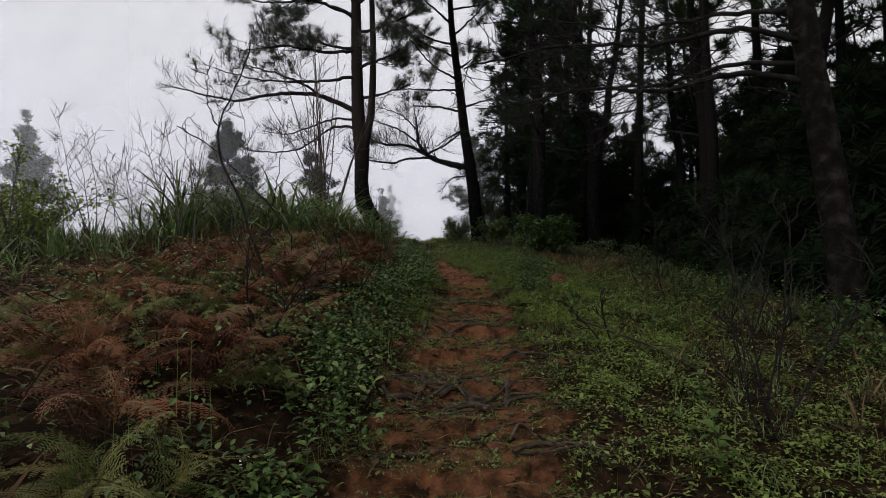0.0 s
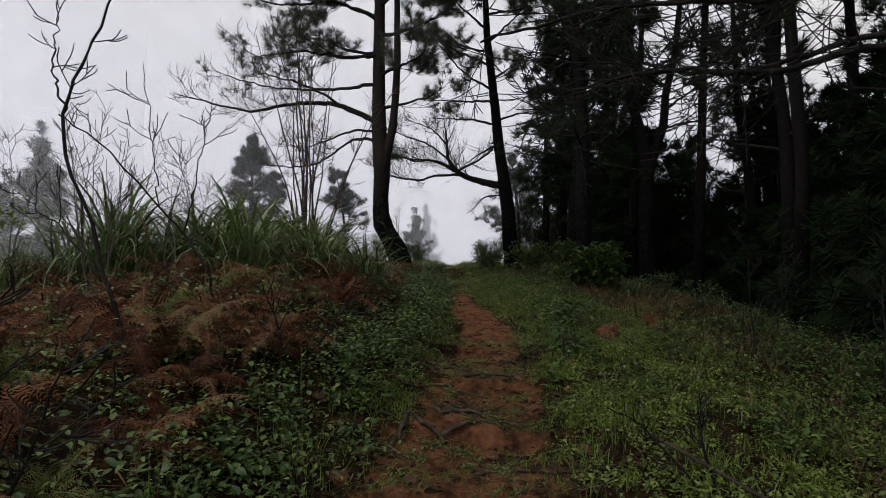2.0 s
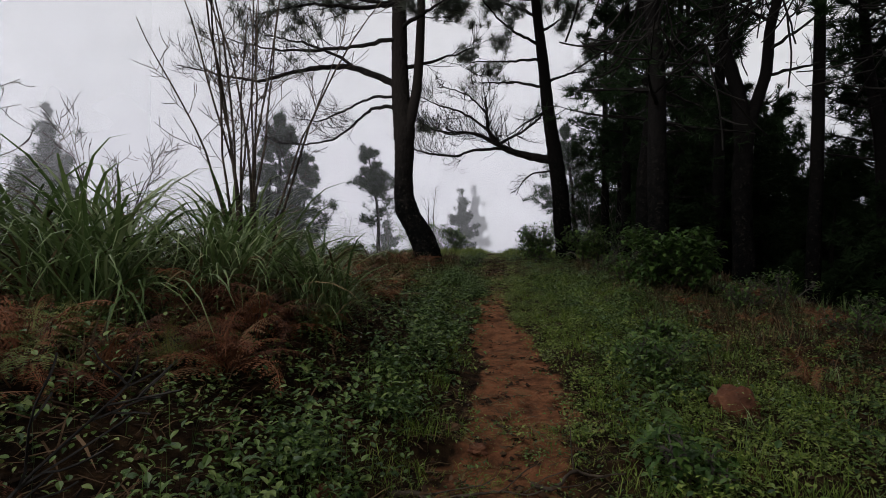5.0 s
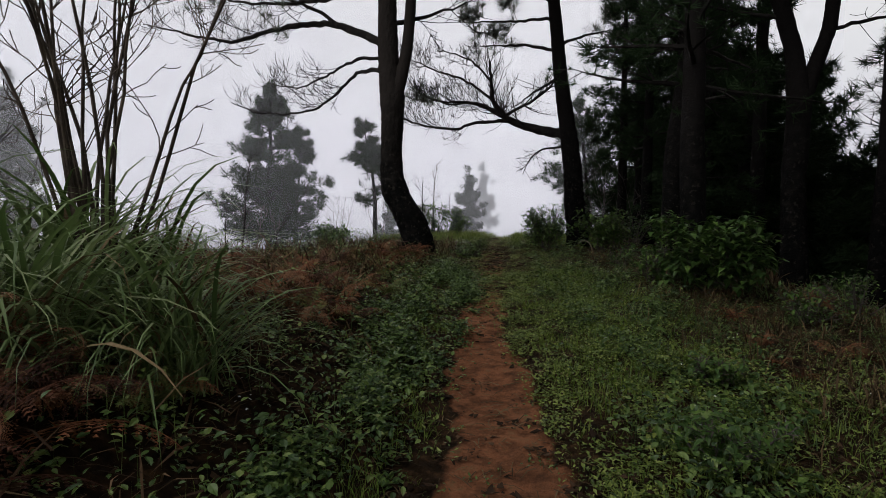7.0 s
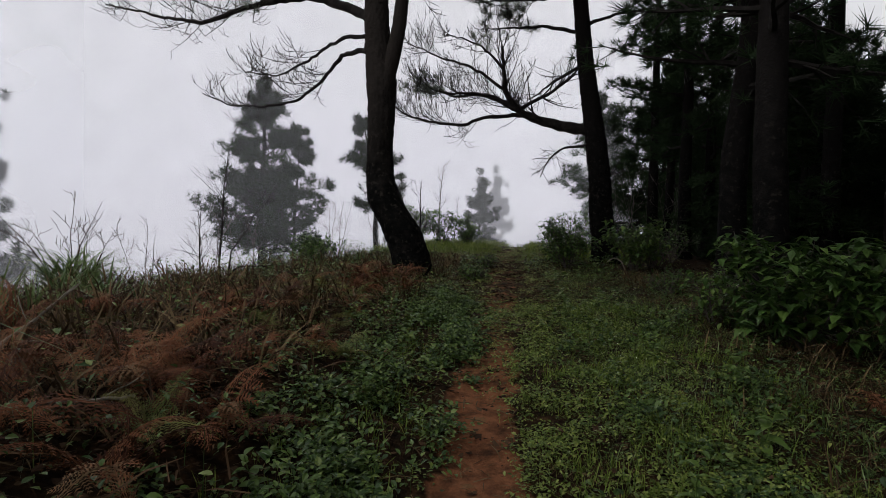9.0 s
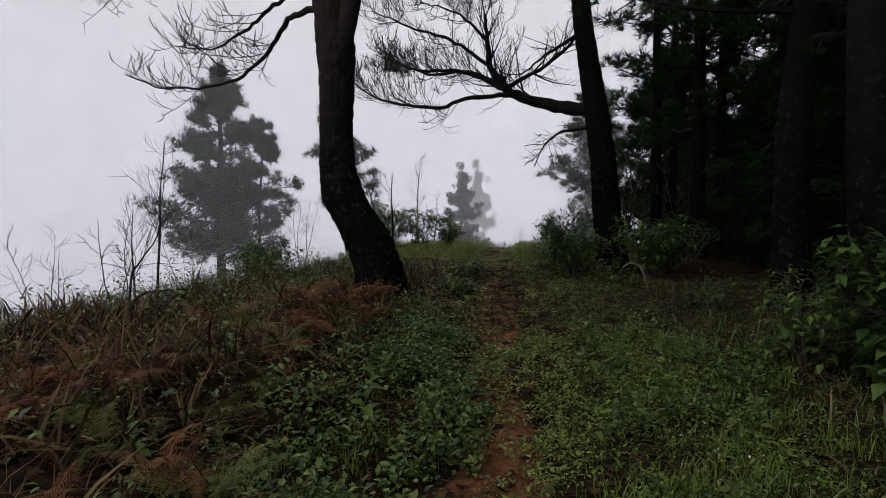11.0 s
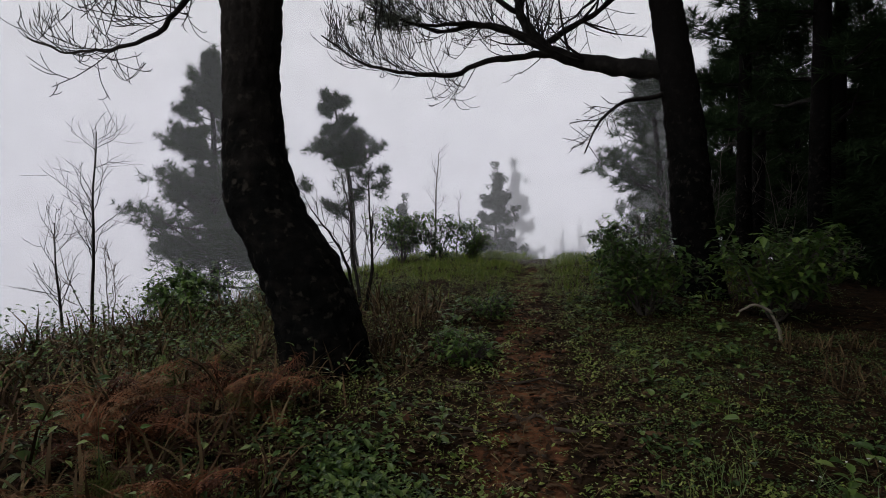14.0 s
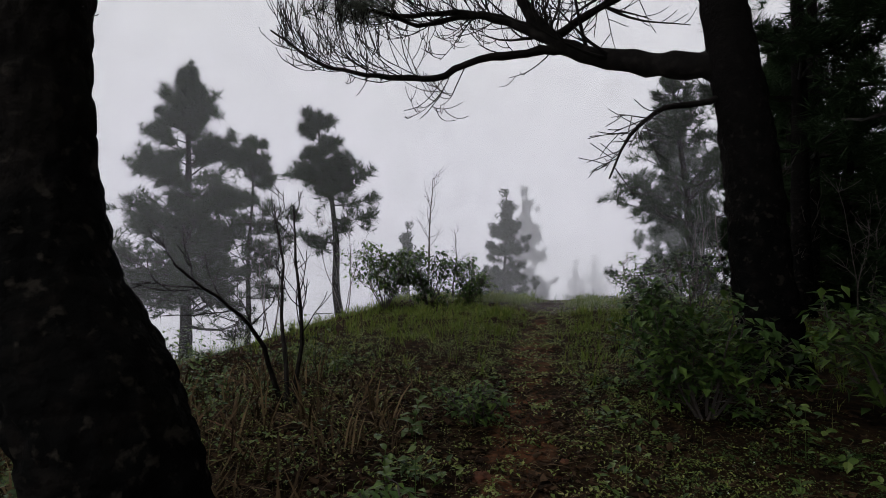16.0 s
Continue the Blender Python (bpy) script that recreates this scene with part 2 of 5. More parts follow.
class Shape:
    """Collects vertices and faces (triangles and quads) of one mesh."""

    def __init__(self):
        self.v, self.f3, self.f4, self.n = [], [], [], 0

    def add(self, v, f3=None, f4=None):
        v = np.asarray(v, float).reshape(-1, 3)
        if f3 is not None and len(f3):
            self.f3.append(np.asarray(f3, int).reshape(-1, 3) + self.n)
        if f4 is not None and len(f4):
            self.f4.append(np.asarray(f4, int).reshape(-1, 4) + self.n)
        self.v.append(v)
        self.n += len(v)

    def repeat(self, tv, t3, places, turns, sizes):
        """Adds a small leaf or tuft many times: places (N,3), turns (N,3,3), sizes (N,)."""
        if not len(places):
            return
        k = len(tv)
        v = np.einsum("nij,kj->nki", turns, tv) * np.asarray(sizes)[:, None, None] + np.asarray(places)[:, None, :]
        f = (np.asarray(t3)[None] + (np.arange(len(places)) * k)[:, None, None]).reshape(-1, 3)
        self.add(v.reshape(-1, 3), f3=f)

    def tube(self, pts, radii, sides=6, rough=0.0, cap=True):
        pts = np.asarray(pts, float)
        radii = np.broadcast_to(np.asarray(radii, float), (len(pts),))
        d = np.gradient(pts, axis=0)
        d /= np.linalg.norm(d, axis=1)[:, None] + 1e-9
        up = np.where(np.abs(d[:, 2:3]) > 0.9, np.array([[0, 1.0, 0]]), np.array([[0, 0, 1.0]]))
        a = np.cross(d, up)
        a /= np.linalg.norm(a, axis=1)[:, None] + 1e-9
        for i in range(1, len(a)):
            if a[i] @ a[i - 1] < 0:
                a[i] = -a[i]
        b = np.cross(d, a)
        ang = np.linspace(0, 2 * np.pi, sides, endpoint=False)
        r = radii[:, None] * np.ones((1, sides))
        if rough:
            r = r * (1 + rough * RNG.normal(size=r.shape))
        v = pts[:, None] + r[..., None] * (np.cos(ang)[None, :, None] * a[:, None] + np.sin(ang)[None, :, None] * b[:, None])
        m, s = len(pts), sides
        i, j = np.meshgrid(np.arange(m - 1), np.arange(s), indexing="ij")
        q = np.stack([i * s + j, i * s + (j + 1) % s, (i + 1) * s + (j + 1) % s, (i + 1) * s + j], -1).reshape(-1, 4)
        vv = v.reshape(-1, 3)
        f3 = []
        if cap:
            vv = np.vstack([vv, pts[0], pts[-1]])
            f3 = [(m * s, (j + 1) % s, j) for j in range(s)] + [(m * s + 1, (m - 1) * s + j, (m - 1) * s + (j + 1) % s) for j in range(s)]
        self.add(vv, f3=f3, f4=q)

    def mesh(self, name, material=None, smooth=False):
        me = bpy.data.meshes.new(name)
        v = np.concatenate(self.v)
        f3 = np.concatenate(self.f3) if self.f3 else np.zeros((0, 3), int)
        f4 = np.concatenate(self.f4) if self.f4 else np.zeros((0, 4), int)
        me.vertices.add(len(v))
        me.vertices.foreach_set("co", v.astype(np.float32).ravel())
        loops = np.concatenate([f3.ravel(), f4.ravel()]).astype(np.int32)
        me.loops.add(len(loops))
        me.loops.foreach_set("vertex_index", loops)
        starts = np.concatenate([np.arange(len(f3)) * 3, len(f3) * 3 + np.arange(len(f4)) * 4]).astype(np.int32)
        me.polygons.add(len(starts))
        me.polygons.foreach_set("loop_start", starts)
        me.polygons.foreach_set("use_smooth", np.full(len(starts), smooth))
        me.update(calc_edges=True)
        if material is not None:
            me.materials.append(material)
        return me


def turns(yaw, tilt, roll=None):
    """Turning matrices (N,3,3): roll about y, then tilt up about x, then yaw about z, in radians."""
    yaw, tilt = np.broadcast_arrays(np.asarray(yaw, float), np.asarray(tilt, float))
    roll = np.zeros_like(yaw) if roll is None else np.broadcast_to(roll, yaw.shape)
    cy, sy, ct, st, cr_, sr = np.cos(yaw), np.sin(yaw), np.cos(tilt), np.sin(tilt), np.cos(roll), np.sin(roll)
    o, z = np.ones_like(cy), np.zeros_like(cy)
    rz = np.stack([cy, -sy, z, sy, cy, z, z, z, o], -1).reshape(-1, 3, 3)
    rx = np.stack([o, z, z, z, ct, -st, z, st, ct], -1).reshape(-1, 3, 3)
    ry = np.stack([cr_, z, sr, z, o, z, -sr, z, cr_], -1).reshape(-1, 3, 3)
    return rz @ rx @ ry


def aim(d):
    """Turning matrices that carry +y onto the directions d (N,3)."""
    d = np.asarray(d, float).reshape(-1, 3)
    d = d / (np.linalg.norm(d, axis=1)[:, None] + 1e-9)
    return turns(np.arctan2(-d[:, 0], d[:, 1]), np.arcsin(np.clip(d[:, 2], -1, 1)))


# ---- lie of the land ----
ZP_Y, ZP_Z = (-40, -6, 0, 6.1, 14.25, 16.1, 20, 25, 28, 34, 60, 120, 400), (-4.0, -0.7, 0, 0.69, 1.25, 1.38, 1.58, 1.75, 1.65, 0.6, -6, -14, -18)
XC_Y, XC_X = (-6, 0, 3, 6, 8, 9.2, 10.2, 11.3, 12.5, 15.5, 20, 25, 30), (0.0, 0.05, 0.12, 0.30, 0.43, 0.35, 0.12, 0.0, -0.15, -0.38, -0.80, -1.05, -1.0)
STEPS = (2.55, 3.15, 3.75, 4.5, 5.35, 6.3, 7.4)


def ripple(x, y, s, seed):
    r = np.random.default_rng(seed)
    out = 0
    for _ in range(7):
        a, ph, k = r.uniform(0, 6.28), r.uniform(0, 6.28), r.uniform(0.6, 1.7) / s
        out = out + np.sin((x * np.cos(a) + y * np.sin(a)) * k * 6.28 + ph)
    return out / 7


def smooth(a, b, v):
    t = np.clip((v - a) / (b - a), 0, 1)
    return t * t * (3 - 2 * t)


def trail(y):
    return np.interp(y, XC_Y, XC_X)


def bare(x, y):
    """How far the red earth of the trail lies bare."""
    half = np.interp(y, (0, 3, 6, 8.0, 10, 12.7, 14, 17, 20, 26), (0.70, 0.70, 0.55, 0.33, 0.32, 0.23, 0.26, 0.30, 0.28, 0.2))
    d = np.abs(x - trail(y) + 0.10 * ripple(x, y, 1.3, 3) + 0.09 * ripple(x, y, 0.4, 6)) / half
    worn = np.interp(y, (-2, 1, 7.0, 8.3, 11.0, 14.0, 20, 26), (0.40, 0.48, 0.52, 1.0, 1.0, 0.50, 0.42, 0.2))
    return (1 - smooth(0.55, 1.2, d)) * worn + 0.16 * ripple(x, y, 0.7, 8) * (worn < 0.9) * (d < 1.2)


def land(x, y):
    x, y = np.asarray(x, float), np.asarray(y, float)
    z = np.interp(y, ZP_Y, ZP_Z)
    xl, yl = trail(y) - x, y
    bank = smooth(0.45, 1.9, xl) * np.interp(yl, (-3, 1, 4, 9, 12, 16, 20), (0.25, 0.36, 0.52, 0.55, 0.32, 0.06, 0.0))
    z = z + bank
    z = z - 0.30 * np.maximum(0, -x - np.interp(y, (0, 8, 14, 18), (6, 5.5, 4.4, 4.0)))
    z = z - 0.22 * np.maximum(0, x - 3.6)
    z = z - 0.05 * (1 - smooth(0.2, 0.7, np.abs(x - trail(y))))
    near = 1 - smooth(0.5, 0.95, np.abs(x - trail(y) - 0.05 + 0.2 * ripple(x, y, 1.2, 9)))
    stair = sum(smooth(s - 0.035, s + 0.035, y + 0.26 * ripple(x, y, 1.0, 11 + i)) for i, s in enumerate(STEPS))
    ramp = np.interp(y, (STEPS[0] - 0.35,) + STEPS + (STEPS[-1] + 0.6,), tuple(i for i in (0, 0.5, 1.5, 2.5, 3.5, 4.5, 5.5, 6.5, 7)))
    z = z + (0.055 + 0.06 * smooth(-0.3, 0.3, ripple(x, y, 1.1, 21))) * near * (stair - ramp)
    z = z + 0.05 * ripple(x, y, 2.1, 1) + 0.02 * ripple(x, y, 0.6, 2) + 0.009 * ripple(x, y, 0.22, 4)
    z = z + np.maximum(0, np.abs(x) - 20) * 0.02 * ripple(x, y, 40, 5)
    return np.maximum(z, -22)


def grid_axis(marks):
    out = []
    for a, b, s in marks:
        out.append(np.arange(a, b, s))
    return np.unique(np.round(np.concatenate(out + [[marks[-1][1]]]), 4))


gx = grid_axis([(-900, -200, 100), (-200, -40, 20), (-40, -10, 2), (-10, -4, 0.25), (-4, 4.5, 0.06), (4.5, 10, 0.25), (10, 40, 2), (40, 200, 20), (200, 900, 100)])
gy = grid_axis([(-900, -200, 100), (-200, -40, 20), (-40, -6, 2), (-6, 0, 0.25), (0, 13, 0.06), (13, 28, 0.1), (28, 50, 0.8), (50, 200, 10), (200, 900, 100)])
GX, GY = np.meshgrid(gx, gy)
sh = Shape()
nx, ny = len(gx), len(gy)
ii, jj = np.meshgrid(np.arange(ny - 1), np.arange(nx - 1), indexing="ij")
sh.add(np.stack([GX, GY, land(GX, GY)], -1).reshape(-1, 3), f4=np.stack([ii * nx + jj, ii * nx + jj + 1, (ii + 1) * nx + jj + 1, (ii + 1) * nx + jj], -1).reshape(-1, 4))
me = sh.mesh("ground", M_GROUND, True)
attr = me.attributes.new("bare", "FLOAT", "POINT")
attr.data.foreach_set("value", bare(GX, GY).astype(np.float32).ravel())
tagged(part("ground", me, None), "hillside of soil darkened for plant shade, with a worn red earth trail", "ground", kind="structure")


def on(x, y, dz=0.0):
    return float(land(x, y)) + dz


# ---- pines ----
def needle_tuft(n, length, width, spread, seed):
    r = np.random.default_rng(seed)
    v, f = [], []
    for i in range(n):
        a, t = r.uniform(0, 6.28), spread * math.sqrt(r.uniform(0.02, 1))
        d = np.array([math.sin(t) * math.cos(a), math.cos(t), math.sin(t) * math.sin(a)])
        s = np.cross(d, r.normal(size=3))
        s /= np.linalg.norm(s)
        l = length * r.uniform(0.65, 1.05)
        o = np.array([0, r.uniform(-0.25, 0.1) * length, 0])
        v += [o - s * width / 2, o + s * width / 2, o + d * l + np.array([0, 0, -0.12 * l])]
        f.append((3 * i, 3 * i + 1, 3 * i + 2))
    return np.array(v), np.array(f)


TUFT_NEAR = needle_tuft(46, 0.19, 0.0055, 1.25, 1)
TUFT_MID = needle_tuft(20, 0.23, 0.014, 1.45, 2)
TUFT_FAR = needle_tuft(15, 0.28, 0.030, 1.45, 3)


def wander(p, d, length, n, bend, lift=0.0, r=None):
    """A crooked line from p in direction d."""
    r = r or RNG
    pts, p, d = [np.array(p, float)], np.array(p, float), np.array(d, float)
    d /= np.linalg.norm(d)
    for _ in range(n):
        d = d + r.normal(size=3) * bend + np.array([0, 0, lift])
        d /= np.linalg.norm(d)
        p = p + d * length / n
        pts.append(p.copy())
    return np.array(pts)


def twigs(sh, pts, rad, r, count, length, depth, tips, sides=4, lift=0.02, flat=0.5, seg=5, draw=True, fine=0.0035, bend=0.14):
    """Side twigs along a limb, and theirs in turn; collects their ends for needle tufts."""
    n = len(pts)
    for k in range(count):
        u = r.uniform(0.15, 1.0)
        i = min(n - 2, int(u * (n - 1)))
        base = pts[i] + (pts[i + 1] - pts[i]) * (u * (n - 1) - i)
        ax = pts[i + 1] - pts[i]
        ax = ax / (np.linalg.norm(ax) + 1e-9)
        side = np.cross(ax, r.normal(size=3))
        side[2] *= flat
        side /= np.linalg.norm(side) + 1e-9
        d = ax * r.uniform(0.5, 1.0) + side * r.uniform(0.5, 1.0)
        l = length * r.uniform(0.5, 1.1) * (1.15 - 0.6 * u)
        w = wander(base, d, l, seg, bend, lift, r)
        r0 = max(fine, rad * 0.45 * (1 - 0.5 * u))
        if draw:
            sh.tube(w, np.linspace(r0, fine * 0.8, seg + 1), sides, cap=False)
        tips.append((w[-1], w[-1] - w[-2]))
        if depth > 0:
            twigs(sh, w, r0, r, max(2, min(4, int(count * 0.24))), length * 0.55, depth - 1, tips, 3, lift * 1.5, flat, seg, draw, fine, bend)


def trunk_mesh(name, pts, radii, material, sides=20, step=0.12, plates=0.08, flare=0.0):
    """A trunk swept along a few bends, with plated bark and a flared foot."""
    pts, radii = np.asarray(pts, float), np.asarray(radii, float)
    seg = np.concatenate([[0], np.cumsum(np.linalg.norm(np.diff(pts, axis=0), axis=1))])
    s = np.arange(0, seg[-1], step)
    c = np.stack([np.interp(s, seg, pts[:, k]) for k in range(3)], -1)
    for _ in range(max(2, int(0.25 / step))):
        c[1:-1] = (c[:-2] + 2 * c[1:-1] + c[2:]) / 4
    rr = np.interp(s, seg, radii)
    rr = rr * (1 + flare * np.exp(-s / 0.22))
    ang = np.linspace(0, 2 * np.pi, sides, endpoint=False)
    v = np.zeros((len(s), sides, 3))
    for i in range(len(s)):
        for j in range(sides):
            d = Vector((math.cos(ang[j]), math.sin(ang[j]), 0))
            q = Vector((d.x * 2.2, d.y * 2.2, s[i] * 2.2))
            cell = noise.voronoi(Vector((d.x * rr[i] * 18, d.y * rr[i] * 18, s[i] * 7.5)))[0]
            k = 1 + plates * (min(1.0, (cell[1] - cell[0]) * 2.4) - 0.6) + plates * 0.5 * noise.noise(q * 3) + flare * 0.35 * math.exp(-s[i] / 0.25) * math.sin(ang[j] * 5 + 1)
            v[i, j] = c[i] + np.array(d) * rr[i] * k
    m = len(s)
    i, j = np.meshgrid(np.arange(m - 1), np.arange(sides), indexing="ij")
    f = np.stack([i * sides + j, i * sides + (j + 1) % sides, (i + 1) * sides + (j + 1) % sides, (i + 1) * sides + j], -1).reshape(-1, 4)
    sh = Shape()
    sh.add(v.reshape(-1, 3), f4=f)
    return sh.mesh(name, material, True), c, rr


def thing(name, x, y, z, label, category, group="", turn=0.0):
    e = new(name)
    e.matrix_world = pose(x, y, z, 0, 0, turn)
    return tagged(e, label, category, group)


def foliage(tips, tuft, r, size=1.0, share=1.0, twice=False):
    sh = Shape()
    keep = [t for t in tips if r.uniform() < share]
    if keep:
        p = np.array([t[0] for t in keep])
        d = np.array([t[1] for t in keep])
        d = d / (np.linalg.norm(d, axis=1)[:, None] + 1e-9)
        if twice:
            p, d = np.concatenate([p, p - d * 0.16 * size]), np.concatenate([d, d])
        d = d + np.array([0, 0, 0.6])
        sh.repeat(tuft[0], tuft[1], p, aim(d), size * r.uniform(0.75, 1.25, len(p)))
    return sh


def pine(name, x, y, label, seed, height, radius, crown_from, reach, whorls, per, tuft, turn=0.0, lean=(0, 0), bark=None, needles=None, size=1.0,
         top=0.35, group="", dead_from=None, step=0.3, depth=1, twig=6, shape=1.0, joined=False, fluffy=False):
    """A straight pine: a trunk, whorled limbs and needles at the ends of its twigs."""
    r = np.random.default_rng(seed)
    t = thing(name, x, y, on(x, y, -0.1), label, "tree", group, turn)
    hs = np.linspace(0, height, 7)
    pts = np.stack([lean[0] * (hs / height) ** 1.3 + 0.06 * r.normal(size=7), lean[1] * (hs / height) ** 1.3 + 0.06 * r.normal(size=7), hs], -1)
    tm, c, rr = trunk_mesh("trunk", pts, radius * (1 - 0.88 * (hs / height) ** 1.1), bark or M_BARK, 10, step, 0.07, 0.25)
    part("trunk", tm, None, t)
    live, dead, tips = Shape(), Shape(), []
    for k in range(whorls):
        u = crown_from + (1 - crown_from) * (k + r.uniform()) / whorls
        i = min(len(c) - 2, int(u * (len(c) - 1)))
        for q in range(per):
            a = 6.283 * (q / per + r.uniform(-0.1, 0.1)) + k * 1.1
            w = (u - crown_from) / (1 - crown_from)
            l = reach * ((1 - w) ** shape * (1 - top) + top * (1 - w ** 3)) * r.uniform(0.6, 1.15)
            d = (math.cos(a), math.sin(a), r.uniform(-0.2, 0.55) + 0.4 * w)
            i = max(1, min(len(c) - 2, i + int(r.integers(-1, 2))))
            limb = wander(c[i], d, l, 6, 0.09, 0.035, r)
            r0 = max(0.012, rr[i] * 0.32)
            withered = dead_from is not None and u < dead_from
            sh = Shape()
            sh.tube(limb, np.linspace(r0, 0.006, 7), 5, cap=False)
            mine = []
            twigs(sh, limb, r0, r, twig, l * 0.42, depth, mine, 3, seg=3, draw=not joined)
            if joined:
                (dead if withered else live).v += sh.v
                (dead if withered else live).f4 += [f + (dead if withered else live).n for f in sh.f4]
                (dead if withered else live).n += sh.n
            else:
                part("dead_limb" if withered else "limb", sh.mesh("limb", M_LIMB), None, t)
            if not withered:
                tips += mine + [(limb[-1], limb[-1] - limb[-2]), (limb[-2], limb[-1] - limb[-2])]
    for q in range(24):
        tips.append((c[max(1, len(c) - 1 - q % 8)] + r.normal(size=3) * np.array([0.06, 0.06, 0.05]) * (1 + q % 8), np.array([r.normal() * 0.5, r.normal() * 0.5, 1.0])))
    if live.n:
        tagged(part("branchwork", live.mesh("branchwork", M_LIMB), None, t), kind="stuff")
    if dead.n:
        tagged(part("dead_branchwork", dead.mesh("dead_branchwork", M_LIMB), None, t), kind="stuff")
    tagged(part("crown", foliage(tips, tuft, r, size, twice=fluffy).mesh("crown", needles or M_NEEDLE), None, t), kind="stuff")
    return t


def limb_part(tree, name, pts, r0, r1, seed, count, length, depth, needles, share, tuft, label="", lift=0.03, flat=0.6):
    """One heavy limb of a large tree, along given bends, with its twigs; its needles are collected."""
    r = np.random.default_rng(seed)
    pts = np.asarray(pts, float)
    seg = np.concatenate([[0], np.cumsum(np.linalg.norm(np.diff(pts, axis=0), axis=1))])
    s = np.linspace(0, seg[-1], max(8, int(seg[-1] / 0.12)))
    c = np.stack([np.interp(s, seg, pts[:, k]) for k in range(3)], -1)
    for _ in range(3):
        c[1:-1] = (c[:-2] + 2 * c[1:-1] + c[2:]) / 4
    c[1:-1] += r.normal(size=c[1:-1].shape) * 0.012
    sh, tips = Shape(), []
    sh.tube(c, np.linspace(r0, r1, len(c)), 9, 0.10, cap=False)
    twigs(sh, c[len(c) // 6:], r1 * 2.0, r, count, length, depth, tips, 4, lift + 0.03, flat, 6, fine=0.0052, bend=0.065)
    part(name, sh.mesh(name, M_LIMB, True), None, tree, label)
    needles += [t for t in tips if r.uniform() < share]


# the crooked pine beside the trail
AX, AY = -1.86, 16.46
AZ = on(AX, AY, -0.04)
tree_a = thing("pine_tree", AX, AY, AZ, "crooked mature pine with charred black trunk beside the trail", "tree")
a_pts = np.array([(0.03, 0, -0.25), (0.01, 0, 0.05), (-0.03, 0, 0.35), (-0.19, 0, 0.74), (-0.42, 0, 1.08), (-0.53, 0.08, 1.46), (-0.545, 0.08, 1.85), (-0.53, 0.08, 2.3), (-0.54, 0.08, 2.8), (-0.61, 0.08, 3.3), (-0.65, 0.08, 4.1), (-0.67, 0.08, 5.2), (-0.70, 0.08, 7.1), (-0.6, 0.2, 9.0), (-0.4, 0.3, 10.6)])
a_rad = np.array([0.29, 0.275, 0.265, 0.27, 0.245, 0.20, 0.18, 0.19, 0.215, 0.185, 0.16, 0.145, 0.12, 0.085, 0.025])
me, a_c, a_r = trunk_mesh("trunk", a_pts, a_rad, M_SCORCH, 72, 0.022, 0.075, 0.2)
part("trunk", me, None, tree_a, "near-black plated bark")
me, b_c, b_r = trunk_mesh("second_stem", [(-0.50, 0, 2.55), (-0.40, 0.02, 3.0), (-0.29, 0.05, 3.5), (-0.25, 0.08, 4.1), (-0.22, 0.1, 5.2), (-0.28, 0.1, 7.2), (-0.15, 0.2, 9.2)], [0.12, 0.115, 0.10, 0.092, 0.085, 0.065, 0.03], M_SCORCH, 20, 0.08, 0.09)
part("second_stem", me, None, tree_a)
tufts_a = []
limb_part(tree_a, "limb", [(-0.66, 0.08, 3.66), (-0.95, 0.18, 3.82), (-1.87, 0.66, 4.30), (-2.71, 1.02, 4.45), (-3.56, 1.29, 4.44), (-4.46, 1.55, 4.34), (-5.37, 1.73, 4.56), (-6.32, 1.91, 4.84), (-7.0, 2.0, 5.0)], 0.075, 0.012, 21, 28, 1.3, 2, tufts_a, 0.0, TUFT_NEAR, "long bare limb", 0.05)
limb_part(tree_a, "limb", [(-1.80, 0.62, 4.27), (-2.4, 0.9, 4.72), (-3.2, 1.1, 5.05), (-4.2, 1.3, 5.35)], 0.042, 0.010, 26, 15, 1.1, 2, tufts_a, 0.0, TUFT_NEAR, "", 0.05)
limb_part(tree_a, "limb", [(-0.62, 0.08, 3.20), (-0.9, 0.3, 3.32), (-1.4, 0.75, 3.41), (-1.95, 1.37, 3.30), (-2.5, 1.64, 2.96), (-3.03, 1.73, 2.87), (-4.14, 1.91, 2.92), (-4.8, 2.0, 3.2)], 0.040, 0.008, 22, 20, 1.0, 2, tufts_a, 0.0, TUFT_NEAR, "drooping bare limb", 0.06)
limb_part(tree_a, "limb", [(-0.62, 0.08, 3.45), (-1.4, 0.6, 3.62), (-2.2, 1.2, 3.5), (-3.0, 1.6, 3.35), (-3.8, 1.9, 3.55)], 0.034, 0.008, 27, 16, 1.0, 2, tufts_a, 0.0, TUFT_NEAR, "", 0.05)
limb_part(tree_a, "limb", [(-0.66, 0, 4.6), (-1.3, -0.1, 4.45), (-2.6, 0.2, 4.5), (-3.6, 0.2, 4.6), (-4.6, 0.2, 4.9)], 0.045, 0.010, 25, 17, 1.2, 2, tufts_a, 0.1, TUFT_NEAR, "", 0.06)
limb_part(tree_a, "limb", [(-0.65, 0, 5.3), (-1.5, -0.1, 5.2), (-2.6, 0.2, 5.5), (-3.9, 0.3, 5.4)], 0.05, 0.010, 23, 24, 1.2, 2, tufts_a, 0.2, TUFT_NEAR)
limb_part(tree_a, "limb", [(-0.65, 0, 6.2), (-1.9, 0.3, 6.8), (-3.3, 0.3, 6.7), (-4.2, 0.3, 7.0)], 0.05, 0.010, 24, 24, 1.2, 2, tufts_a, 0.45, TUFT_NEAR)
